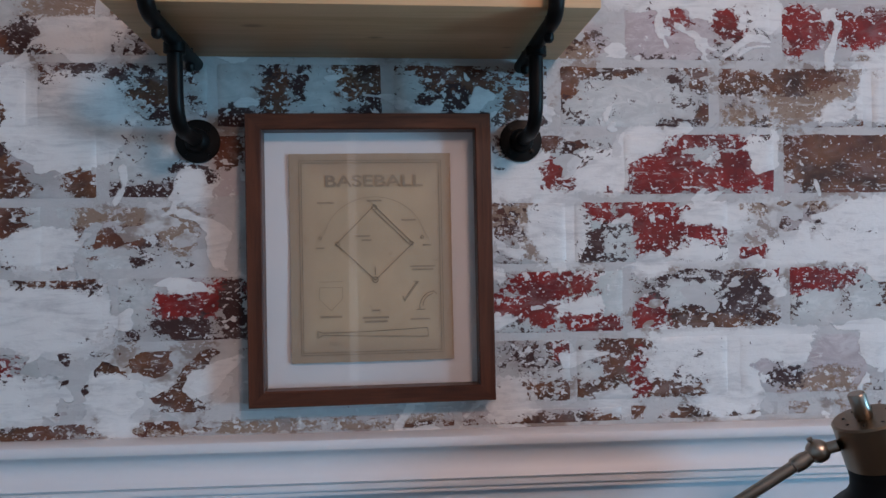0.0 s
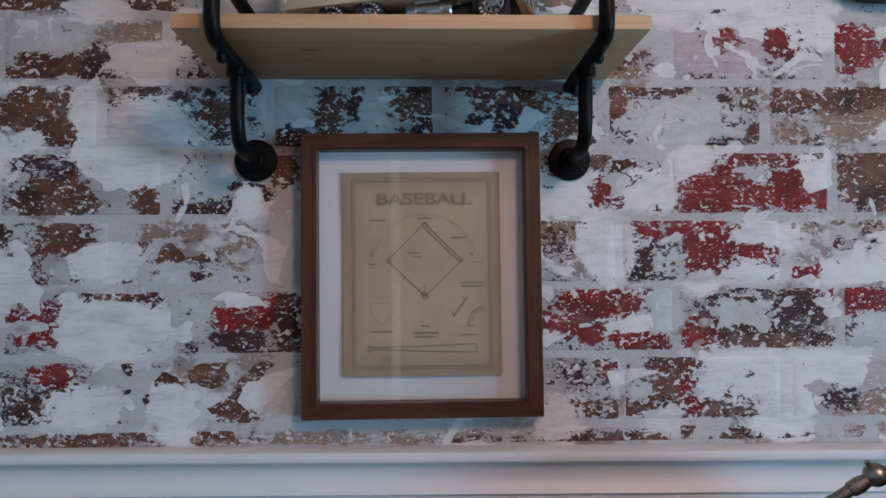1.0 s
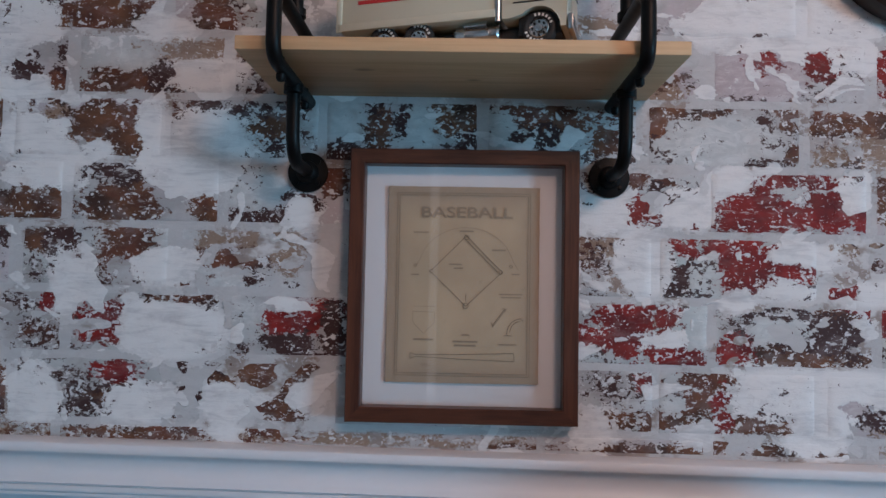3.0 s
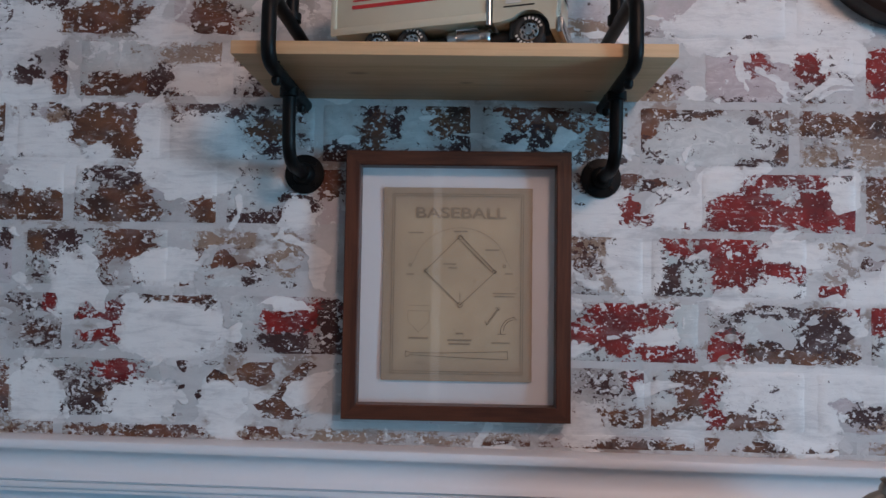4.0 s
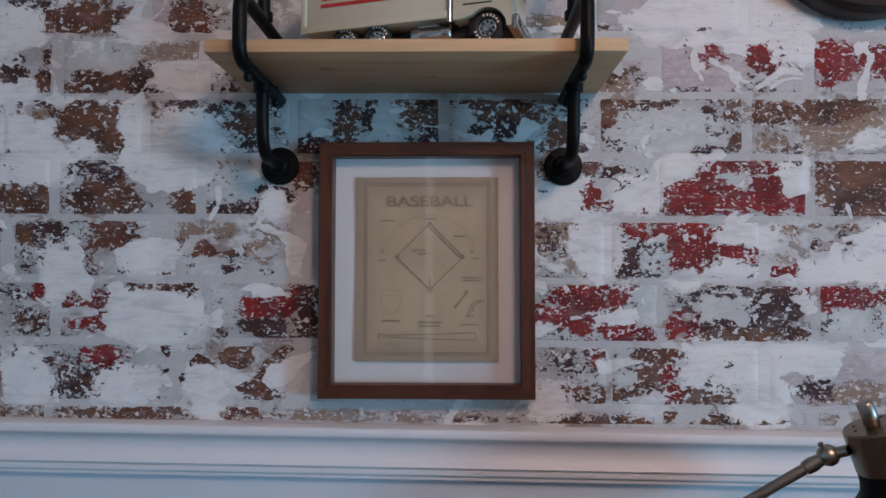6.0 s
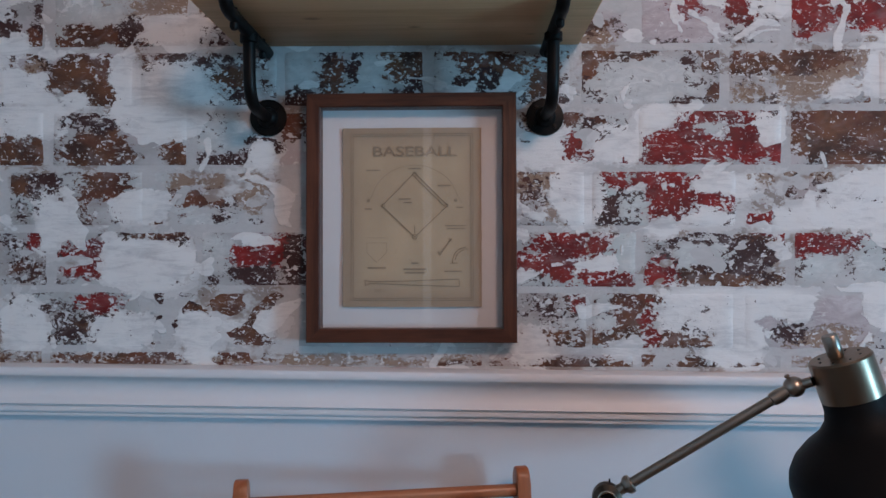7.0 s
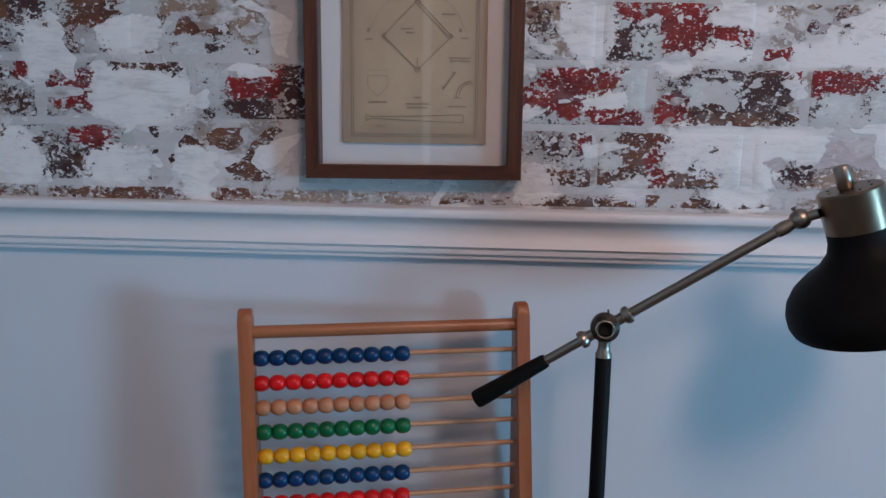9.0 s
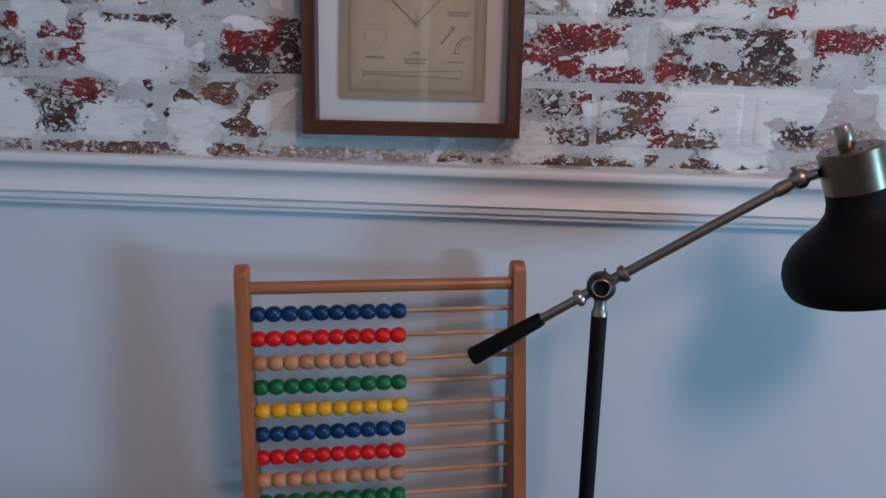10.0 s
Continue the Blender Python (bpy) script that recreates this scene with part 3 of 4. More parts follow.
for nm, x, z, wd, h in (("caption", -0.055, 0.067, 0.020, 0.002), ("caption", 0.004, 0.069, 0.018, 0.002), ("caption", 0.046, 0.045, 0.018, 0.0022), ("caption", -0.010, 0.026, 0.017, 0.002),
                        ("caption", -0.006, 0.021, 0.012, 0.002), ("caption", -0.062, 0.012, 0.010, 0.002), ("caption", 0.068, 0.014, 0.010, 0.002), ("caption", 0.062, -0.012, 0.030, 0.0018),
                        ("caption", 0.062, -0.016, 0.026, 0.0018), ("caption", -0.050, -0.0715, 0.026, 0.0025), ("caption", 0.004, -0.065, 0.010, 0.0022), ("caption", 0.004, -0.0735, 0.032, 0.0025),
                        ("caption", 0.004, -0.0785, 0.028, 0.0025), ("caption", 0.058, -0.0765, 0.024, 0.002)):
    drawing(nm, [[(x - wd / 2, z), (x + wd / 2, z)]], h, M_INKP)
laid_on_sheet(lettering("title", "BASEBALL", 0.020, pose(PX, sheet_y, PZ), M_INKP, frame_thing, 0.118, 0.0), 0.003, 0.0872, curl)
laid_on_sheet(lettering("title_shade", "BASEBALL", 0.020, pose(PX, sheet_y, PZ), M_INKP, frame_thing, 0.118, 0.0), 0.0042, 0.0862, curl)
laid_on_sheet(lettering("figure_mark", "FIG.1", 0.006, pose(PX, sheet_y, PZ), M_INKP, frame_thing, None, 0.0), -0.046, -0.1060, curl)

# ---- toy truck ----
truck = thing("toy_truck", "cream toy box truck with a red stripe on the shelf", "toy truck", pose(-0.0174, 0.8032, SHELF_TOP + 0.0005, 0, 0, -16.5))
WR = 0.0185


def wheel(x, y, side):
    w = part("wheel", lathe(bmesh.new(), [(0.0108, 0.0), (0.0125, 0.0015), (0.0150, 0.0022), (0.0175, 0.0012), (WR, -0.0015), (WR, -0.011), (0.0165, -0.013), (0.0, -0.013)], pose(x, y, WR, 90 * side), 32), M_TYRE, truck, "black rubber tyre")
    rim = part("rim", lathe(bmesh.new(), [(0.0112, 0.0010), (0.0104, 0.0016), (0.0098, -0.001), (0.0050, -0.0015), (0.0042, 0.0015), (0.0, 0.0022)], pose(x, y, WR, 90 * side), 28), M_CHROME, w, "chrome rim")
    for k in range(8):
        a = k * math.pi / 4
        part("rim_hole", lathe(bmesh.new(), [(0.0013, 0), (0.0013, 0.0011), (0, 0.0011)], pose(x + 0.0074 * math.cos(a), y + 0.0007 * side, WR + 0.0074 * math.sin(a), 90 * side), 8), M_HOLE, rim)
    if side > 0:
        bm = bmesh.new()
        for a0 in (20, 200):
            for k in range(6):
                a = radians(a0 + k * 17)
                mm = pose(x, y - 0.0022, WR, 90) @ Matrix.Rotation(a, 4, "Z") @ Matrix.Translation((0.0145, 0, 0))
                bmesh.ops.create_cube(bm, size=1, matrix=mm @ Matrix.Diagonal((0.0030, 0.0022, 0.0004, 1)))
        part("tyre_lettering", bm, M_LETTER, w, "", None)


for x in (-0.1165, -0.0725, 0.068):
    wheel(x, 0.0, 1)
    wheel(x, 0.066, -1)
part("chassis", box(bmesh.new(), (-0.165, 0.016, 0.014), (0.090, 0.050, 0.027), 0.002), M_CHASSIS, truck)
cargo = part("cargo_box", box(bmesh.new(), (-0.172, -0.006, 0.0335), (0.020, 0.072, 0.118), 0.002), M_CREAM, truck, "cream cargo box")
part("side_sill", box(bmesh.new(), (-0.172, -0.0085, 0.0325), (0.020, -0.0055, 0.0415), 0.001), M_CREAM, cargo)
part("corner_post", box(bmesh.new(), (-0.174, -0.0085, 0.0320), (-0.167, -0.004, 0.118), 0.001), M_CREAM, cargo)
part("stripe", box(bmesh.new(), (-0.147, -0.0066, 0.0635), (0.012, -0.0061, 0.0680)), M_STRIPE, cargo, "red stripe", None)
part("sign_bar", box(bmesh.new(), (-0.146, -0.0066, 0.0725), (-0.122, -0.0061, 0.0745)), M_STRIPE, cargo, "unreadable red lettering", None)
for y in (0.002, 0.052):
    part("mud_flap", box(bmesh.new(), (-0.170, y, 0.006), (-0.168, y + 0.014, 0.030), 0.0005), M_LETTER, truck)
part("fuel_tank", lathe(bmesh.new(), [(0, 0), (0.0088, 0), (0.0105, 0.002), (0.0105, 0.012), (0.0108, 0.0125), (0.0105, 0.013), (0.0105, 0.040), (0.0108, 0.0405), (0.0105, 0.041), (0.0105, 0.050), (0.0088, 0.052), (0, 0.052)], pose(-0.029, 0.009, 0.0180, 0, 90, 0), 28), M_CHROME, truck, "chrome fuel tank")
part("tank_step", box(bmesh.new(), (-0.017, -0.003, 0.0255), (0.009, 0.010, 0.0275), 0.0005), M_CHROME, truck)
# cab with a wheel arch
bm = bmesh.new()
arch = [(0.068 + 0.0245 * math.cos(radians(a)), 0.0165 + 0.0245 * math.sin(radians(a))) for a in range(180, -1, -15)]
outline = [(0.0275, 0.0300), (0.036, 0.0300)] + [(x, z) for x, z in arch if z > 0.029 or x > 0.068] + [(0.0985, 0.0165), (0.1005, 0.060), (0.096, 0.112), (0.0275, 0.112)]
sides = [[bm.verts.new((x, y, z)) for x, z in outline] for y in (-0.006, 0.072)]
for k in range(len(outline)):
    j = (k + 1) % len(outline)
    bm.faces.new((sides[0][k], sides[0][j], sides[1][j], sides[1][k]))
for s in sides:
    bm.faces.new(s)
cab = part("cab", bm, M_CREAM, truck, "cream cab", 30)
part("door_line", box(bmesh.new(), (0.040, -0.0066, 0.046), (0.075, -0.0060, 0.0475)), M_HOLE, cab, "", None)
part("badge", box(bmesh.new(), (0.042, -0.0066, 0.050), (0.060, -0.0060, 0.056)), M_LETTER, cab, "", None)
part("exhaust_stack", lathe(bmesh.new(), [(0, 0.028), (0.0042, 0.028), (0.0042, 0.120), (0.0036, 0.128), (0, 0.128)], pose(0.0225, -0.0035, 0), 16), M_CHROME, truck, "chrome exhaust stack")
part("wheel_arch", box(bmesh.new(), (0.044, 0.004, 0.012), (0.092, 0.062, 0.040), 0.003), M_CHASSIS, truck)
part("bumper", box(bmesh.new(), (0.1005, -0.007, 0.012), (0.1065, 0.073, 0.030), 0.0015), M_CHROME, truck, "chrome bumper")
part("windscreen", box(bmesh.new(), (0.1010, 0.000, 0.066), (0.1025, 0.066, 0.104), 0.0005), M_CLEAR, cab)
part("side_glass", box(bmesh.new(), (0.1010, -0.0075, 0.031), (0.1045, -0.0055, 0.065), 0.0005), M_CLEAR, cab)

# ---- round clock high on the wall ----
CR = 0.145
clock = thing("wall_clock", "round wall clock with a very dark wooden rim", "clock", pose(0.575, WALL, 1.790 + CR))
part("rim", lathe(bmesh.new(), [(0.0, -0.001), (CR - 0.004, -0.001), (CR, 0.012), (CR - 0.003, 0.030), (CR - 0.012, 0.036), (CR - 0.026, 0.030), (CR - 0.030, 0.018), (0, 0.018)], pose(0, 0, 0, 90), 72), M_CLOCK, clock, "dark turned wooden rim")
part("dial", lathe(bmesh.new(), [(0, 0.0200), (CR - 0.031, 0.0200), (CR - 0.031, 0.0185), (0, 0.0185)], pose(0, 0, 0, 90), 48), M_MAT, clock, "white dial")

# ---- desk under the rail ----
DESK = 0.675
desk = thing("desk", "plain dark brown wooden desk against the wall", "desk", pose(0.05, 0.60, 0))
part("desktop", box(bmesh.new(), (-0.75, -0.30, DESK - 0.03), (0.75, 0.325, DESK), 0.003), M_DESK, desk)
for x in (-0.70, 0.66):
    for y in (-0.27, 0.26):
        part("leg", box(bmesh.new(), (x, y, 0), (x + 0.045, y + 0.045, DESK - 0.03), 0.003), M_DESK, desk)

# ---- abacus ----
AL, AT = 0.3665, 1.104 - DESK
abacus = thing("abacus", "beech bead abacus with ten rows of coloured beads", "abacus", pose(-0.2355, 0.842, DESK, 0, -0.5, 9.6))


def post_mesh():
    """A flat upright with a rounded head that widens to a foot."""
    bm = bmesh.new()
    side = [(-0.075, 0.0), (-0.070, 0.022), (-0.034, 0.045), (-0.0345, 0.090), (-0.0285, 0.19), (-0.0195, 0.31), (-0.0150, AT - 0.016)]
    head = [(-0.0150 * math.cos(radians(a)), AT - 0.0155 + 0.0155 * math.sin(radians(a))) for a in (20, 45, 70)]
    left = side + head
    outline = left + [(-y, z) for y, z in reversed(left)]
    rings = [[bm.verts.new((x, y, z)) for y, z in outline] for x in (-0.0088, 0.0088)]
    n = len(outline)
    for k in range(n):
        bm.faces.new((rings[0][k], rings[0][(k + 1) % n], rings[1][(k + 1) % n], rings[1][k]))
    caps = [bm.faces.new(r) for r in rings]
    edges = [e for f in caps for e in f.edges]
    bmesh.ops.bevel(bm, geom=edges, offset=0.0022, segments=2, affect="EDGES", profile=0.5)
    return mesh_of("upright", bm, M_BEECH, 35)


post = post_mesh()
for x, lean in ((0.0045, -0.6), (AL + 0.0100, -1.3)):
    ob = new("upright", post)
    ob.parent, ob.matrix_local = abacus, pose(x, 0, 0, 0, lean, 0)
part("top_bar", tube(bmesh.new(), [(0.008, 0, AT - 0.032), (AL - 0.008, 0, AT - 0.032)], 0.0085, 20), M_BEECHX, abacus)
part("bottom_bar", tube(bmesh.new(), [(0.008, 0, 0.020), (AL + 0.002, 0, 0.020)], 0.0085, 20), M_BEECHX, abacus)
BEAD = 0.0206
bead_mesh = {}
for tone in M_BEAD:
    r = 0.01025
    prof = [(0.0034, -r), (0.0062, -r * 0.97), (0.0088, -r * 0.72), (0.0103, -r * 0.38), (0.0108, 0.0), (0.0103, r * 0.38), (0.0088, r * 0.72), (0.0062, r * 0.97), (0.0034, r)]
    bead_mesh[tone] = mesh_of("bead", lathe(bmesh.new(), prof, pose(0, 0, 0, 0, 90, 0), 20), M_BEAD[tone], 50)
rod_mesh = mesh_of("rod", tube(bmesh.new(), [(0.004, 0, 0), (AL + 0.003, 0, 0)], 0.0034, 12), M_ROD, 40)
rng = random.Random(4)
for row in range(10):
    tone = ("blue", "red", "natural", "green", "yellow")[row % 5]
    z = AT - 0.0670 - 0.0341 * row
    rod = new("rod", rod_mesh)
    rod.parent, rod.matrix_local = abacus, pose(0, 0, z, 0, -0.05 * row, 0)
    start = 0.0075 + (0.0006, 0.0, 0.0012, 0.0014, 0.003)[row % 5] * (1 if row < 5 else 0.6)
    for k in range(10):
        bead = new("bead", bead_mesh[tone])
        bead.parent = abacus
        bead.matrix_local = pose(start + BEAD * (k + 0.5) + rng.uniform(-0.0002, 0.0002), 0, z - 0.0008, rng.uniform(0, 360), 0, 0)

# ---- desk lamp ----
JOINT, BALL, TAIL = Vector((0.216, 0.796, 1.1010)), Vector((0.4180, 0.752, 1.2420)), Vector((0.0620, 0.834, 0.9905))
lamp = thing("desk_lamp", "black desk lamp with antique brass arm, switched off", "desk lamp", pose(JOINT.x, JOINT.y, DESK))
to = Matrix.Translation((-JOINT.x, -JOINT.y, -DESK))


def on_axis(a, b):
    """The pose whose z runs from a to b."""
    return Matrix.Translation(a) @ (b - a).to_track_quat("Z", "Y").to_matrix().to_4x4()


H0 = JOINT.z - DESK
part("base_plate", lathe(bmesh.new(), [(0, 0), (0.078, 0), (0.080, 0.003), (0.080, 0.014), (0.076, 0.018), (0.014, 0.022), (0, 0.022)], segs=48), M_BLACK, lamp)
part("post", lathe(bmesh.new(), [(0, 0.02), (0.0098, 0.02), (0.0098, H0 - 0.038), (0.0086, H0 - 0.036), (0, H0 - 0.036)], segs=24), M_BLACK, lamp, "black tubular post")
part("post_collar", lathe(bmesh.new(), [(0.0102, H0 - 0.037), (0.0102, H0 - 0.033), (0.0080, H0 - 0.029), (0.0072, H0 - 0.022), (0.0085, H0 - 0.014)], segs=24), M_BRASS, lamp, "brass collar")
axis = (BALL - JOINT).normalized()
face_on = Matrix.Translation((0, 0, H0)) @ pose(0, 0, 0, 90, 0, -10)
pivot = part("pivot_ring", lathe(bmesh.new(), [(0.0082, -0.008), (0.0140, -0.010), (0.0172, -0.007), (0.0180, 0.0), (0.0172, 0.007), (0.0140, 0.0100), (0.0118, 0.0125), (0.0088, 0.0125), (0.0078, 0.008)], face_on, 36, True), M_BRASSD, lamp, "dark brass pivot ring")
part("bezel", lathe(bmesh.new(), [(0.0086, 0.0120), (0.0090, 0.0138), (0.0105, 0.0144), (0.0119, 0.0138), (0.0123, 0.0120)], face_on, 36, True), M_BRASSP, pivot, "polished brass bezel")
part("pivot_core", lathe(bmesh.new(), [(0, -0.006), (0.0085, -0.006), (0.0085, 0.006), (0, 0.006)], face_on, 24), M_HOLE, pivot)
part("set_screw", lathe(bmesh.new(), [(0.0012, 0.017), (0.0012, 0.022), (0, 0.0222)], pose(0.003, 0, H0), 8), M_HOLE, pivot)
for sgn in (1, -1):
    m = to @ on_axis(JOINT, JOINT + axis * sgn)
    part("arm_collar", lathe(bmesh.new(), [(0.0075, 0.014), (0.0066, 0.019), (0.0070, 0.024), (0.0105, 0.0275), (0.0112, 0.031), (0.0105, 0.0345), (0.0055, 0.036)], m, 24), M_BRASS, lamp, "turned brass collar")
L = (BALL - JOINT).length
m = to @ on_axis(JOINT, BALL)
part("arm", lathe(bmesh.new(), [(0, 0.03), (0.0059, 0.03), (0.0059, L - 0.020), (0, L - 0.020)], m, 20), M_BRASS, lamp, "antique brass arm rod")
part("arm_tip", lathe(bmesh.new(), [(0.0055, L - 0.030), (0.0075, L - 0.028), (0.0082, L - 0.019), (0.0068, L - 0.011), (0.0075, L - 0.006)], m, 24), M_BRASS, lamp)
part("ball_joint", lathe(bmesh.new(), [(0.0118 * math.sin(radians(a)), L - 0.0118 * math.cos(radians(a))) for a in range(0, 181, 15)], m, 24), M_BRASS, lamp, "brass ball joint")
part("wing_screw", lathe(bmesh.new(), [(0, 0.010), (0.002, 0.010), (0.002, 0.013), (0.0030, 0.0135), (0.0030, 0.0155), (0, 0.0162)], to @ Matrix.Translation(BALL) @ pose(0, 0, 0, 0, -35, 0), 12), M_BRASS, lamp)
TL = (TAIL - JOINT).length
m = to @ on_axis(JOINT, TAIL)
part("tail_rod", lathe(bmesh.new(), [(0, 0.03), (0.0060, 0.03), (0.0060, TL - 0.09), (0, TL - 0.09)], m, 20), M_BRASS, lamp)
part("grip", lathe(bmesh.new(), [(0, TL - 0.108), (0.0080, TL - 0.108), (0.0090, TL - 0.105), (0.0120, TL - 0.004), (0.0112, TL - 0.001), (0, TL - 0.001)], m, 24), M_GRIP, lamp, "black counterweight grip")
# the shade, on its own tilted axis, heights measured down from the cap's top
head = to @ pose(0.4595, 0.735, 1.2785, 0, -19, 0)
part("switch_knob", lathe(bmesh.new(), [(0, 0.026), (0.0075, 0.026), (0.0085, 0.0245), (0.0085, 0.002), (0.0060, -0.001)], head @ pose(-0.003, 0, 0), 20), M_BRASS, lamp, "brass switch knob")
cap = part("cap", lathe(bmesh.new(), [(0, 0.000), (0.0315, 0.000), (0.0335, -0.002), (0.0335, -0.0455), (0.030, -0.047)], head, 40), M_BRASSB, lamp, "brushed antique brass cap")
for k in range(8):
    a = k * math.pi / 4
    part("vent_hole", lathe(bmesh.new(), [(0.0014, -0.001), (0.0014, 0.0006), (0, 0.0006)], head @ pose(0.022 * math.cos(a), 0.022 * math.sin(a), 0), 10), M_HOLE, cap)
outer = [(0.0330, -0.0455), (0.0335, -0.057), (0.0370, -0.069), (0.0490, -0.083), (0.0670, -0.094), (0.0815, -0.106), (0.0905, -0.119), (0.0945, -0.132), (0.0945, -0.145), (0.0915, -0.153)]
inner = [(r - 0.0015, h) for r, h in reversed(outer)]
part("shade", lathe(bmesh.new(), outer + inner, head, 56, True), M_BLACK, lamp, "matt black bell shade")
part("shade_arm", tube(bmesh.new(), [to @ BALL, to @ Vector((0.4330, 0.741, 1.2500))], 0.0058, 16), M_BRASS, lamp)

# ---- the bricks, last ----
# where brick shows through, or the skim lies thick or thin: x, z, half width, half height
PATCH = {kind: [] for kind in ("red", "brown", "dark", "speckled", "tan", "white", "grey", "pink")}
PATCH["brown"] += [
    (-0.522, 1.802, 0.052, 0.022), (-0.371, 1.802, 0.024, 0.022), (-0.653, 1.656, 0.006, 0.012), (-0.574, 1.710, 0.012, 0.014),
    (-0.519, 1.653, 0.044, 0.020), (-0.505, 1.676, 0.039, 0.005), (-0.488, 1.706, 0.053, 0.015), (-0.287, 1.652, 0.021, 0.018),
    (-0.144, 1.649, 0.013, 0.025), (-0.039, 1.653, 0.026, 0.006), (-0.033, 1.677, 0.021, 0.006), (0.082, 1.660, 0.036, 0.012),
    (0.088, 1.677, 0.046, 0.006), (0.222, 1.659, 0.017, 0.017), (0.234, 1.720, 0.018, 0.006), (0.244, 1.680, 0.036, 0.005),
    (0.393, 1.666, 0.012, 0.011), (0.395, 1.684, 0.017, 0.004), (0.431, 1.682, 0.009, 0.006), (0.445, 1.665, 0.019, 0.008),
    (0.537, 1.670, 0.037, 0.014), (-0.478, 1.624, 0.033, 0.018),
]
PATCH["brown"] += [
    (-0.473, 1.567, 0.024, 0.008), (-0.202, 1.577, 0.015, 0.019), (0.158, 1.639, 0.018, 0.017), (0.199, 1.588, 0.006, 0.004),
    (0.232, 1.588, 0.008, 0.008), (0.400, 1.623, 0.012, 0.012), (0.552, 1.562, 0.040, 0.036), (0.624, 1.561, 0.112, 0.041),
    (-0.605, 1.539, 0.048, 0.020), (-0.601, 1.493, 0.015, 0.015), (-0.486, 1.542, 0.049, 0.022), (-0.473, 1.492, 0.029, 0.017),
    (-0.369, 1.537, 0.017, 0.016), (-0.434, 1.420, 0.014, 0.006), (-0.392, 1.437, 0.014, 0.005), (-0.387, 1.419, 0.019, 0.005),
    (-0.336, 1.471, 0.029, 0.013), (0.455, 1.416, 0.018, 0.009), (0.669, 1.394, 0.032, 0.022), (-0.296, 1.329, 0.061, 0.011),
    (-0.292, 1.318, 0.057, 0.017), (0.291, 1.327, 0.024, 0.011),
]
PATCH["brown"] += [
    (0.406, 1.363, 0.058, 0.010), (-0.634, 1.294, 0.008, 0.018), (-0.511, 1.286, 0.014, 0.009), (-0.427, 1.242, 0.058, 0.004),
    (-0.381, 1.252, 0.011, 0.004), (-0.376, 1.297, 0.014, 0.023), (-0.275, 1.281, 0.027, 0.011), (-0.272, 1.307, 0.030, 0.015),
    (-0.265, 1.250, 0.021, 0.007), (0.178, 1.230, 0.059, 0.004), (0.208, 1.234, 0.044, 0.005), (0.244, 1.275, 0.048, 0.007),
    (0.282, 1.301, 0.014, 0.015), (0.315, 1.245, 0.026, 0.006), (0.367, 1.240, 0.024, 0.008), (0.369, 1.270, 0.030, 0.007),
    (0.426, 1.239, 0.014, 0.006),
]
PATCH["red"] += [
    (0.366, 1.748, 0.016, 0.009), (0.436, 1.742, 0.015, 0.015), (0.528, 1.735, 0.016, 0.027), (0.533, 1.737, 0.029, 0.022),
    (0.625, 1.737, 0.053, 0.018), (0.362, 1.572, 0.016, 0.011), (0.388, 1.591, 0.023, 0.009), (0.445, 1.586, 0.025, 0.008),
    (0.211, 1.548, 0.017, 0.014), (0.268, 1.533, 0.012, 0.010), (0.299, 1.498, 0.057, 0.011), (0.360, 1.542, 0.058, 0.019),
    (0.443, 1.551, 0.027, 0.027), (0.485, 1.538, 0.014, 0.014), (-0.575, 1.412, 0.010, 0.011), (-0.210, 1.405, 0.027, 0.008),
    (0.194, 1.406, 0.038, 0.012), (0.344, 1.472, 0.036, 0.023), (0.396, 1.473, 0.021, 0.011), (0.467, 1.444, 0.012, 0.015),
    (0.521, 1.408, 0.016, 0.015), (0.554, 1.411, 0.038, 0.011),
]
PATCH["red"] += [
    (-0.508, 1.384, 0.029, 0.021), (-0.479, 1.321, 0.024, 0.012), (-0.268, 1.386, 0.018, 0.015), (-0.231, 1.388, 0.020, 0.013),
    (0.142, 1.380, 0.023, 0.011), (0.182, 1.371, 0.019, 0.021), (0.204, 1.327, 0.011, 0.008), (0.232, 1.357, 0.039, 0.010),
    (0.323, 1.363, 0.019, 0.013), (0.330, 1.383, 0.012, 0.007), (0.307, 1.294, 0.007, 0.015),
]
PATCH["dark"] += [
    (-0.601, 1.826, 0.022, 0.006), (-0.576, 1.739, 0.006, 0.011), (-0.624, 1.720, 0.014, 0.020), (-0.441, 1.714, 0.011, 0.014),
    (-0.296, 1.675, 0.024, 0.006), (-0.157, 1.680, 0.008, 0.005), (-0.115, 1.660, 0.004, 0.010), (0.364, 1.671, 0.007, 0.005),
    (-0.620, 1.618, 0.010, 0.005), (-0.489, 1.583, 0.040, 0.005), (-0.279, 1.618, 0.008, 0.010), (-0.194, 1.617, 0.015, 0.014),
    (-0.024, 1.634, 0.010, 0.010), (0.046, 1.642, 0.019, 0.006), (0.081, 1.638, 0.013, 0.013), (0.211, 1.636, 0.006, 0.006),
    (0.224, 1.571, 0.008, 0.009), (0.369, 1.612, 0.011, 0.004), (-0.644, 1.494, 0.008, 0.010), (-0.561, 1.496, 0.016, 0.011),
    (-0.316, 1.530, 0.015, 0.007), (-0.281, 1.531, 0.016, 0.007),
]
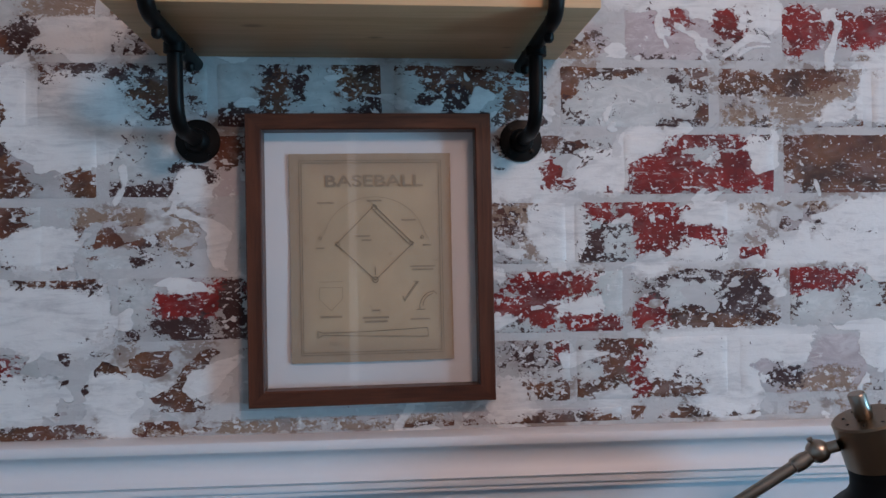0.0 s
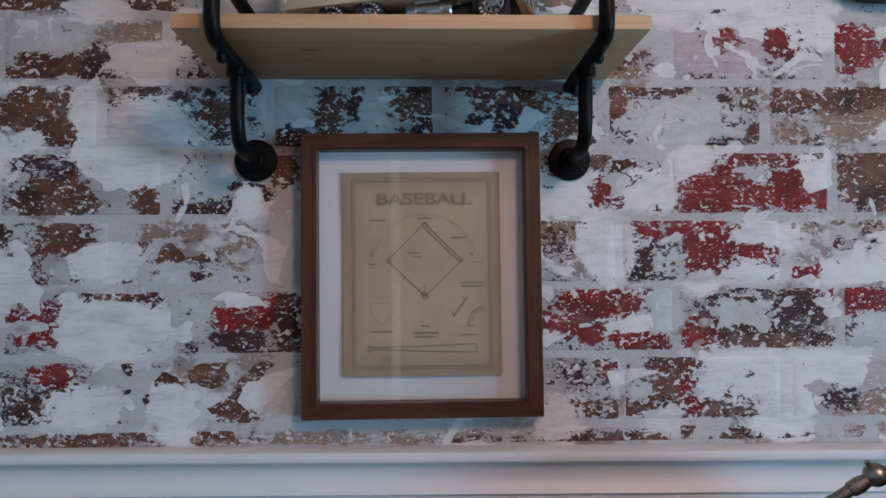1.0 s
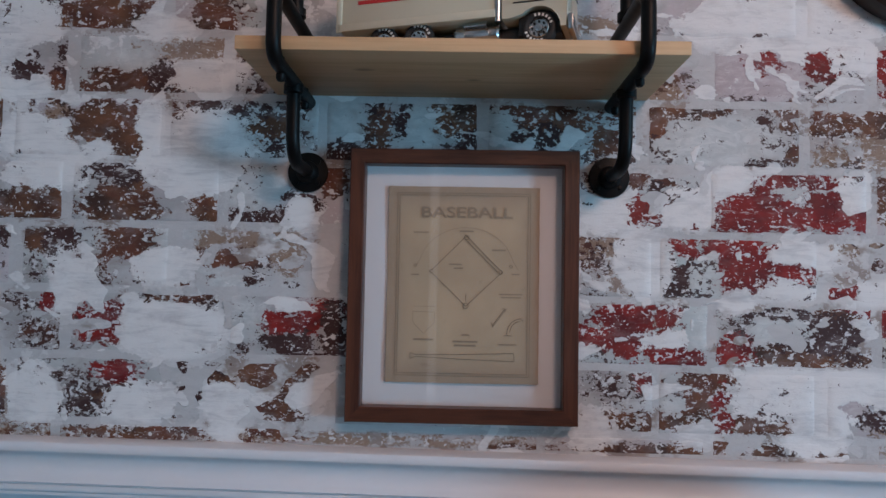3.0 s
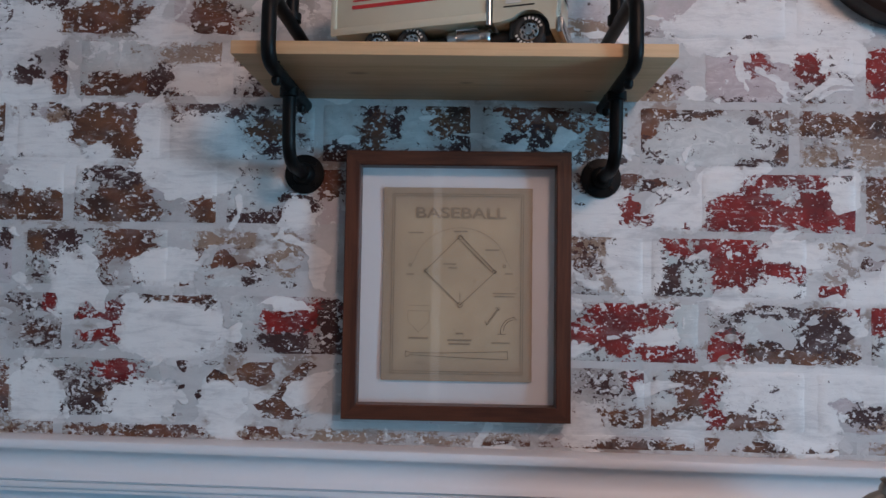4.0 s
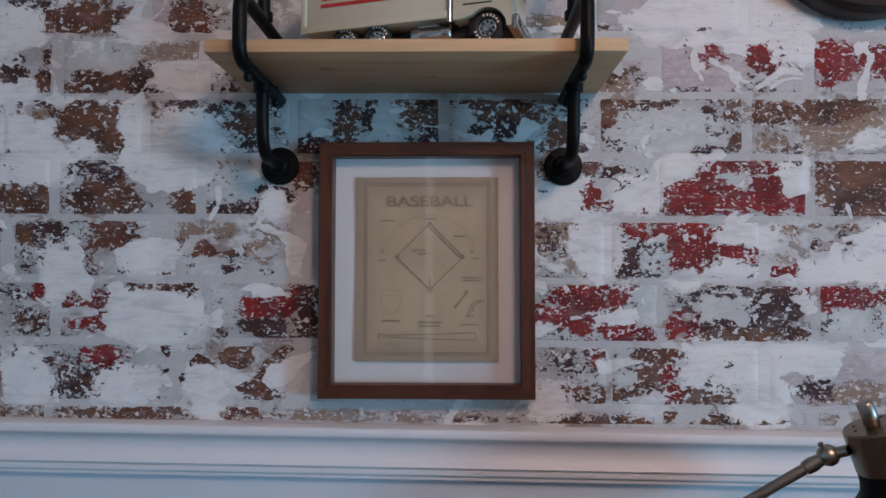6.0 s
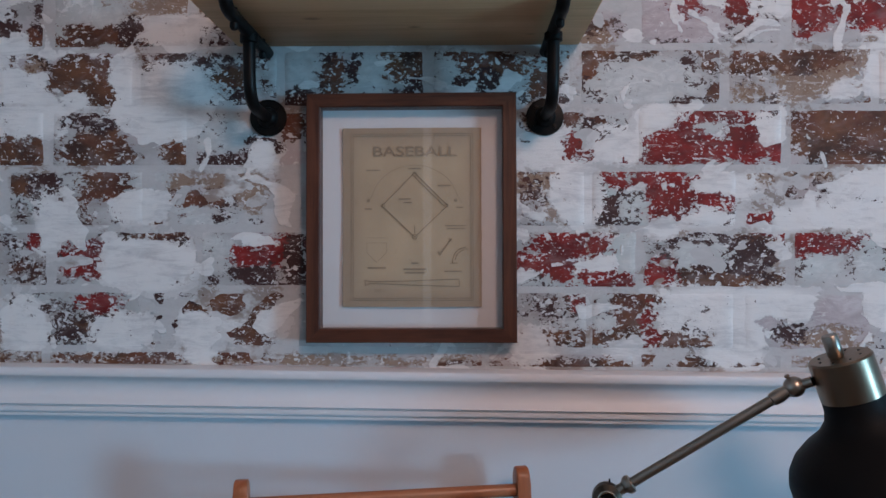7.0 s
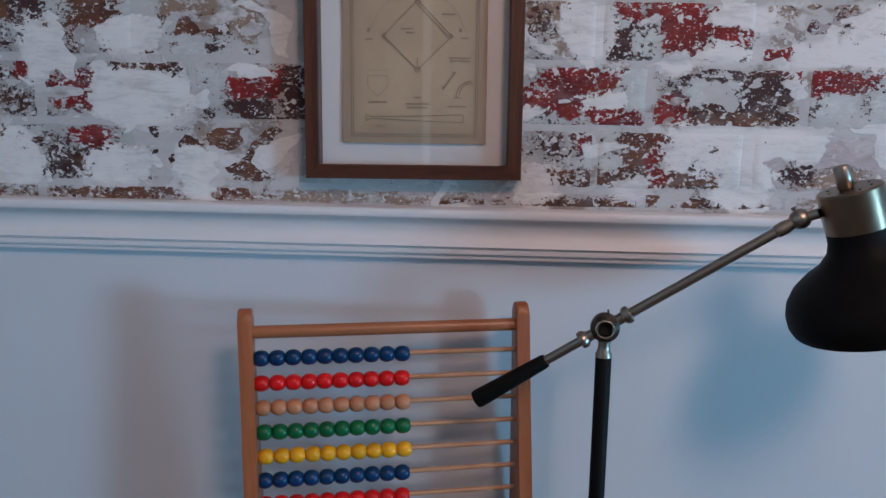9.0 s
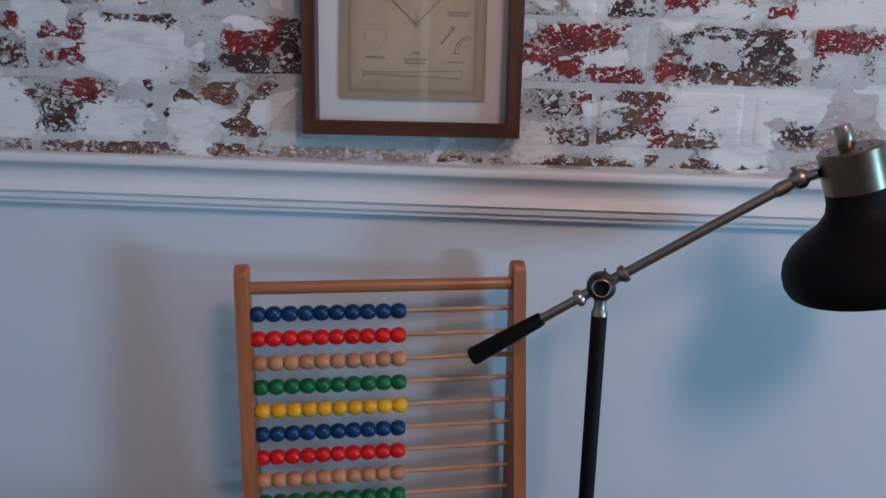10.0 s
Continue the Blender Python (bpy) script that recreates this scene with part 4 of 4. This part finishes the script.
PATCH["dark"] += [
    (-0.246, 1.551, 0.013, 0.006), (-0.383, 1.403, 0.010, 0.003), (-0.308, 1.448, 0.010, 0.006), (0.257, 1.457, 0.012, 0.018),
    (0.378, 1.414, 0.015, 0.003), (0.448, 1.399, 0.019, 0.011), (-0.394, 1.370, 0.005, 0.012), (-0.382, 1.371, 0.005, 0.006),
    (-0.376, 1.333, 0.019, 0.006), (-0.256, 1.362, 0.029, 0.012), (-0.195, 1.379, 0.014, 0.026), (0.433, 1.382, 0.034, 0.010),
    (0.482, 1.389, 0.013, 0.011), (-0.532, 1.277, 0.016, 0.004), (-0.379, 1.297, 0.017, 0.027), (0.504, 1.288, 0.019, 0.009),
]
PATCH["speckled"] += [
    (-0.332, 1.802, 0.016, 0.018), (-0.614, 1.663, 0.009, 0.011), (-0.310, 1.713, 0.020, 0.031), (-0.241, 1.646, 0.012, 0.028),
    (-0.176, 1.675, 0.012, 0.004), (-0.060, 1.648, 0.009, 0.008), (0.039, 1.693, 0.027, 0.003), (0.477, 1.726, 0.017, 0.008),
    (-0.517, 1.584, 0.020, 0.013), (-0.158, 1.638, 0.010, 0.015), (0.442, 1.641, 0.010, 0.007), (0.141, 1.478, 0.022, 0.030),
    (0.501, 1.477, 0.038, 0.019), (0.523, 1.491, 0.047, 0.015), (-0.618, 1.408, 0.029, 0.015), (-0.596, 1.452, 0.018, 0.025),
    (-0.553, 1.401, 0.016, 0.009), (-0.526, 1.418, 0.012, 0.006), (-0.511, 1.447, 0.028, 0.016), (-0.499, 1.472, 0.041, 0.010),
    (-0.480, 1.436, 0.028, 0.008), (-0.285, 1.460, 0.007, 0.007),
]
PATCH["speckled"] += [
    (0.326, 1.399, 0.022, 0.017), (0.621, 1.398, 0.023, 0.004), (-0.583, 1.369, 0.047, 0.024), (-0.357, 1.359, 0.008, 0.006),
    (-0.316, 1.358, 0.027, 0.008), (0.163, 1.321, 0.037, 0.022), (0.472, 1.366, 0.029, 0.018), (0.587, 1.387, 0.005, 0.013),
    (-0.618, 1.273, 0.023, 0.021), (-0.587, 1.298, 0.009, 0.005), (-0.543, 1.302, 0.045, 0.015), (-0.432, 1.292, 0.032, 0.012),
    (-0.431, 1.290, 0.015, 0.006),
]
PATCH["tan"] += [
    (-0.397, 1.753, 0.047, 0.011), (0.141, 1.791, 0.024, 0.009), (-0.574, 1.667, 0.018, 0.011), (-0.036, 1.669, 0.025, 0.014),
    (0.228, 1.709, 0.027, 0.017), (0.519, 1.649, 0.028, 0.038), (0.549, 1.657, 0.049, 0.028), (0.639, 1.677, 0.038, 0.013),
    (0.442, 1.621, 0.021, 0.009), (-0.358, 1.499, 0.019, 0.012), (-0.292, 1.496, 0.047, 0.015), (0.147, 1.495, 0.028, 0.013),
    (0.503, 1.503, 0.036, 0.010), (-0.262, 1.469, 0.014, 0.012), (0.183, 1.466, 0.019, 0.027), (0.220, 1.404, 0.019, 0.011),
    (-0.370, 1.241, 0.191, 0.005), (0.295, 1.231, 0.175, 0.005), (0.540, 1.240, 0.032, 0.009), (0.548, 1.276, 0.039, 0.011),
]
# pale skim at (-0.377, 1.615) is whitened further to offset the shelf's shadow
PATCH["white"] += [
    (-0.558, 1.823, 0.013, 0.009), (-0.651, 1.743, 0.012, 0.015), (-0.620, 1.791, 0.045, 0.033), (-0.430, 1.784, 0.032, 0.016),
    (0.380, 1.791, 0.114, 0.032), (0.398, 1.754, 0.022, 0.012), (0.480, 1.745, 0.030, 0.010), (-0.625, 1.696, 0.036, 0.016),
    (-0.369, 1.720, 0.055, 0.024), (0.644, 1.658, 0.032, 0.043), (-0.611, 1.631, 0.046, 0.024), (-0.584, 1.586, 0.047, 0.020),
    (-0.512, 1.617, 0.022, 0.012), (-0.448, 1.622, 0.020, 0.051), (-0.377, 1.615, 0.059, 0.055), (0.324, 1.589, 0.026, 0.019),
    (0.473, 1.575, 0.018, 0.020), (0.578, 1.632, 0.020, 0.015), (-0.246, 1.538, 0.020, 0.021), (0.157, 1.542, 0.031, 0.020),
    (0.204, 1.478, 0.041, 0.042), (0.266, 1.546, 0.035, 0.023),
]
PATCH["white"] += [
    (0.408, 1.491, 0.053, 0.015), (0.644, 1.494, 0.059, 0.019), (-0.556, 1.439, 0.018, 0.040), (-0.418, 1.463, 0.040, 0.027),
    (-0.263, 1.412, 0.012, 0.008), (0.329, 1.433, 0.021, 0.017), (0.383, 1.445, 0.034, 0.011), (0.488, 1.403, 0.015, 0.012),
    (0.505, 1.444, 0.032, 0.015), (0.607, 1.450, 0.094, 0.019), (-0.412, 1.378, 0.070, 0.038), (0.229, 1.376, 0.028, 0.008),
    (0.429, 1.323, 0.107, 0.023), (0.517, 1.314, 0.018, 0.021), (0.635, 1.322, 0.031, 0.025), (-0.590, 1.289, 0.036, 0.035),
    (-0.447, 1.283, 0.047, 0.026), (-0.340, 1.245, 0.026, 0.012), (-0.340, 1.288, 0.024, 0.029), (-0.277, 1.291, 0.022, 0.008),
    (0.142, 1.260, 0.023, 0.028), (0.274, 1.258, 0.022, 0.017),
]
PATCH["white"] += [
    (0.420, 1.291, 0.058, 0.013), (0.427, 1.260, 0.037, 0.029),
]
PATCH["grey"] += [
    (-0.478, 1.737, 0.026, 0.019), (-0.204, 1.661, 0.039, 0.025), (-0.088, 1.654, 0.023, 0.028), (0.019, 1.655, 0.023, 0.028),
    (-0.306, 1.566, 0.043, 0.030), (0.297, 1.640, 0.080, 0.034), (0.394, 1.572, 0.020, 0.009), (-0.417, 1.501, 0.039, 0.013),
    (-0.310, 1.447, 0.066, 0.018), (-0.309, 1.392, 0.027, 0.027), (0.286, 1.459, 0.026, 0.026), (0.387, 1.394, 0.042, 0.015),
    (0.153, 1.356, 0.034, 0.013), (0.286, 1.389, 0.018, 0.030), (0.544, 1.378, 0.032, 0.019), (0.628, 1.375, 0.039, 0.019),
    (0.241, 1.298, 0.022, 0.009),
]
PATCH["pink"] += [
    (0.144, 1.813, 0.019, 0.014), (-0.411, 1.808, 0.016, 0.024), (0.245, 1.715, 0.036, 0.023), (0.358, 1.723, 0.062, 0.031),
    (0.471, 1.297, 0.014, 0.007), (0.576, 1.300, 0.039, 0.036),
]


def field(kind, x, z):
    """How deep each place lies within a patch of this kind: a half at its rim, falling off over a thumb's width."""
    best = np.zeros_like(x)
    for cx, cz, rx, rz in PATCH[kind]:
        d = (np.abs((x - cx) / rx) ** 2.6 + np.abs((z - cz) / rz) ** 2.6) ** (1 / 2.6)
        best = np.maximum(best, np.clip(0.5 + (1 - d) * min(rx, rz) / 0.024, 0, 1.25))
    return best


def stained(me):
    """Stores the stain and wash fields on a mesh's points."""
    co = np.empty(len(me.vertices) * 3)
    me.vertices.foreach_get("co", co)
    x, z = co[0::3], co[2::3]
    for name, kinds in (("stain", ("red", "brown", "dark", "speckled")), ("wash", ("tan", "white", "grey", "pink"))):
        layer = me.color_attributes.new(name, "FLOAT_COLOR", "POINT")
        layer.data.foreach_set("color", np.stack([field(k, x, z) for k in kinds], 1).ravel())


PITCH, JOINT_W, HEAD_W, LONG = 0.0866, 0.0088, 0.0140, 0.2115
FIELD_X = (-0.95, 0.95)
first = 1.5160 - 4 * PITCH
# the bed of grout, a gently uneven sheet
bm = bmesh.new()
nx, nz = 190, 130
z_low = RAIL_TOP - 0.008
verts = [[bm.verts.new((FIELD_X[0] + (FIELD_X[1] - FIELD_X[0]) * i / nx, WALL + 0.0004 + 0.0004 * noise.noise((i * 0.35, j * 0.35, 3.0)), z_low + (1.98 - z_low) * j / nz)) for i in range(nx + 1)] for j in range(nz + 1)]
for j in range(nz):
    for i in range(nx):
        bm.faces.new((verts[j][i], verts[j][i + 1], verts[j + 1][i + 1], verts[j + 1][i]))
grout = part("grout_bed", bm, M_JOINT, wall, "grey grout between the bricks", 60)
stained(grout.data)
tagged(grout, kind="structure")
HEADS = {-1: 0.203, 0: 0.288, 1: 0.2225, 2: 0.293, 3: 0.222, 4: 0.287, 5: 0.203, 6: 0.288, 7: 0.203, 8: 0.288, 9: 0.203}
rng = random.Random(11)


def brick(x0, x1, z0, z1):
    """One brick's face: a shallow block with uneven, softened arrises, on a small grid of points."""
    us = [0.0, 0.015] + [0.015 + 0.97 * i / 22 for i in range(1, 22)] + [0.985, 1.0]
    vs = [0.0, 0.04] + [0.04 + 0.92 * i / 8 for i in range(1, 8)] + [0.96, 1.0]
    cols, rows = len(us) - 1, len(vs) - 1
    w, h = x1 - x0, z1 - z0
    bm = bmesh.new()
    proud = rng.uniform(-0.0005, 0.0007)
    face = []
    for j, v in enumerate(vs):
        line = []
        for i, u in enumerate(us):
            x, z = x0 + w * u, z0 + h * v
            edge = i in (0, cols) or j in (0, rows)
            wob = 0.0014 * noise.noise((x * 45, z * 45, 7.0)) if edge else 0.0
            y = WALL + 0.0006 if edge else WALL - proud - 0.0004 * noise.noise((x * 30, z * 30, 1.0))
            line.append(bm.verts.new((x + (wob if i in (0, cols) else 0), y, z + (wob if j in (0, rows) else 0))))
        face.append(line)
    for j in range(rows):
        for i in range(cols):
            bm.faces.new((face[j][i], face[j][i + 1], face[j + 1][i + 1], face[j + 1][i]))
    border = face[0] + [r[-1] for r in face[1:]] + face[-1][-2::-1] + [r[0] for r in face[-2:0:-1]]
    back = [bm.verts.new((v.co.x, WALL + 0.006, v.co.z)) for v in border]
    for k in range(len(border)):
        j = (k + 1) % len(border)
        bm.faces.new((border[j], border[k], back[k], back[j]))
    ob = part("brick", bm, M_BRICK, wall, "", 50)
    stained(ob.data)


for row in range(-1, 10):
    z0 = first + PITCH * row + JOINT_W / 2
    z1 = z0 + PITCH - JOINT_W
    z0 = max(z0, RAIL_TOP + 0.004)
    if z1 - z0 < 0.01 or z0 > 1.97:
        continue
    head_x = HEADS[row]
    for k in range(-6, 5):
        a = head_x + LONG * k + HEAD_W / 2 + rng.uniform(-0.003, 0.003)
        b = head_x + LONG * (k + 1) - HEAD_W / 2 + rng.uniform(-0.003, 0.003)
        if b < FIELD_X[0] or a > FIELD_X[1] or b - a < 0.02:
            continue
        brick(max(a, FIELD_X[0]), min(b, FIELD_X[1]), z0, min(z1, 1.98))

# the same brickwork further along the wall, too far off to be told apart
far_bed = bmesh.new()
for lo, hi in (((LEFT, WALL + 0.001, RAIL_LOW + 0.03), (FIELD_X[0], 0.967, TOP)), ((FIELD_X[1], WALL + 0.001, RAIL_LOW + 0.03), (RIGHT, 0.967, TOP)), ((FIELD_X[0], WALL + 0.001, 1.98), (FIELD_X[1], 0.967, TOP))):
    box(far_bed, lo, hi)
tagged(part("far_grout", far_bed, M_JOINT, wall, "grey grout further along the wall", None), kind="stuff")
points, faces = [], []
for row in range(0, 20):
    z0 = max(first + PITCH * row + JOINT_W / 2, RAIL_TOP + 0.004)
    z1 = min(first + PITCH * (row + 1) - JOINT_W / 2, TOP - 0.002)
    if z1 - z0 < 0.01:
        continue
    for k in range(-14, 38):
        a = HEADS[row % 10] + LONG * k + HEAD_W / 2 + rng.uniform(-0.003, 0.003)
        b = a + LONG - HEAD_W + rng.uniform(-0.003, 0.003)
        a, b = max(a, LEFT + 0.002), min(b, RIGHT - 0.002)
        if z0 < 1.97:
            if b > FIELD_X[0] and a < FIELD_X[0]:
                b = FIELD_X[0] - 0.002
            elif a < FIELD_X[1] and b > FIELD_X[1]:
                a = FIELD_X[1] + 0.002
            elif a >= FIELD_X[0] and b <= FIELD_X[1]:
                continue
            top = z1
        else:
            top = z1
        bottom = z0 if z0 >= 1.97 or not (a < FIELD_X[1] and b > FIELD_X[0]) else 1.982
        if b - a < 0.02 or top - bottom < 0.01:
            continue
        n0 = len(points)
        y = WALL - rng.uniform(-0.0006, 0.0008)
        points += [(a, y, bottom), (b, y, bottom), (b, y, top), (a, y, top), (a, WALL + 0.006, bottom), (b, WALL + 0.006, bottom), (b, WALL + 0.006, top), (a, WALL + 0.006, top)]
        faces += [tuple(n0 + q for q in f) for f in ((0, 1, 2, 3), (4, 5, 1, 0), (5, 6, 2, 1), (6, 7, 3, 2), (7, 4, 0, 3))]
me = bpy.data.meshes.new("far_bricks")
me.from_pydata(points, [], faces)
me.materials.append(M_BRICK)
far = new("far_bricks", me)
far.parent = wall
tagged(far, "white-smeared bricks further along the wall", kind="stuff")
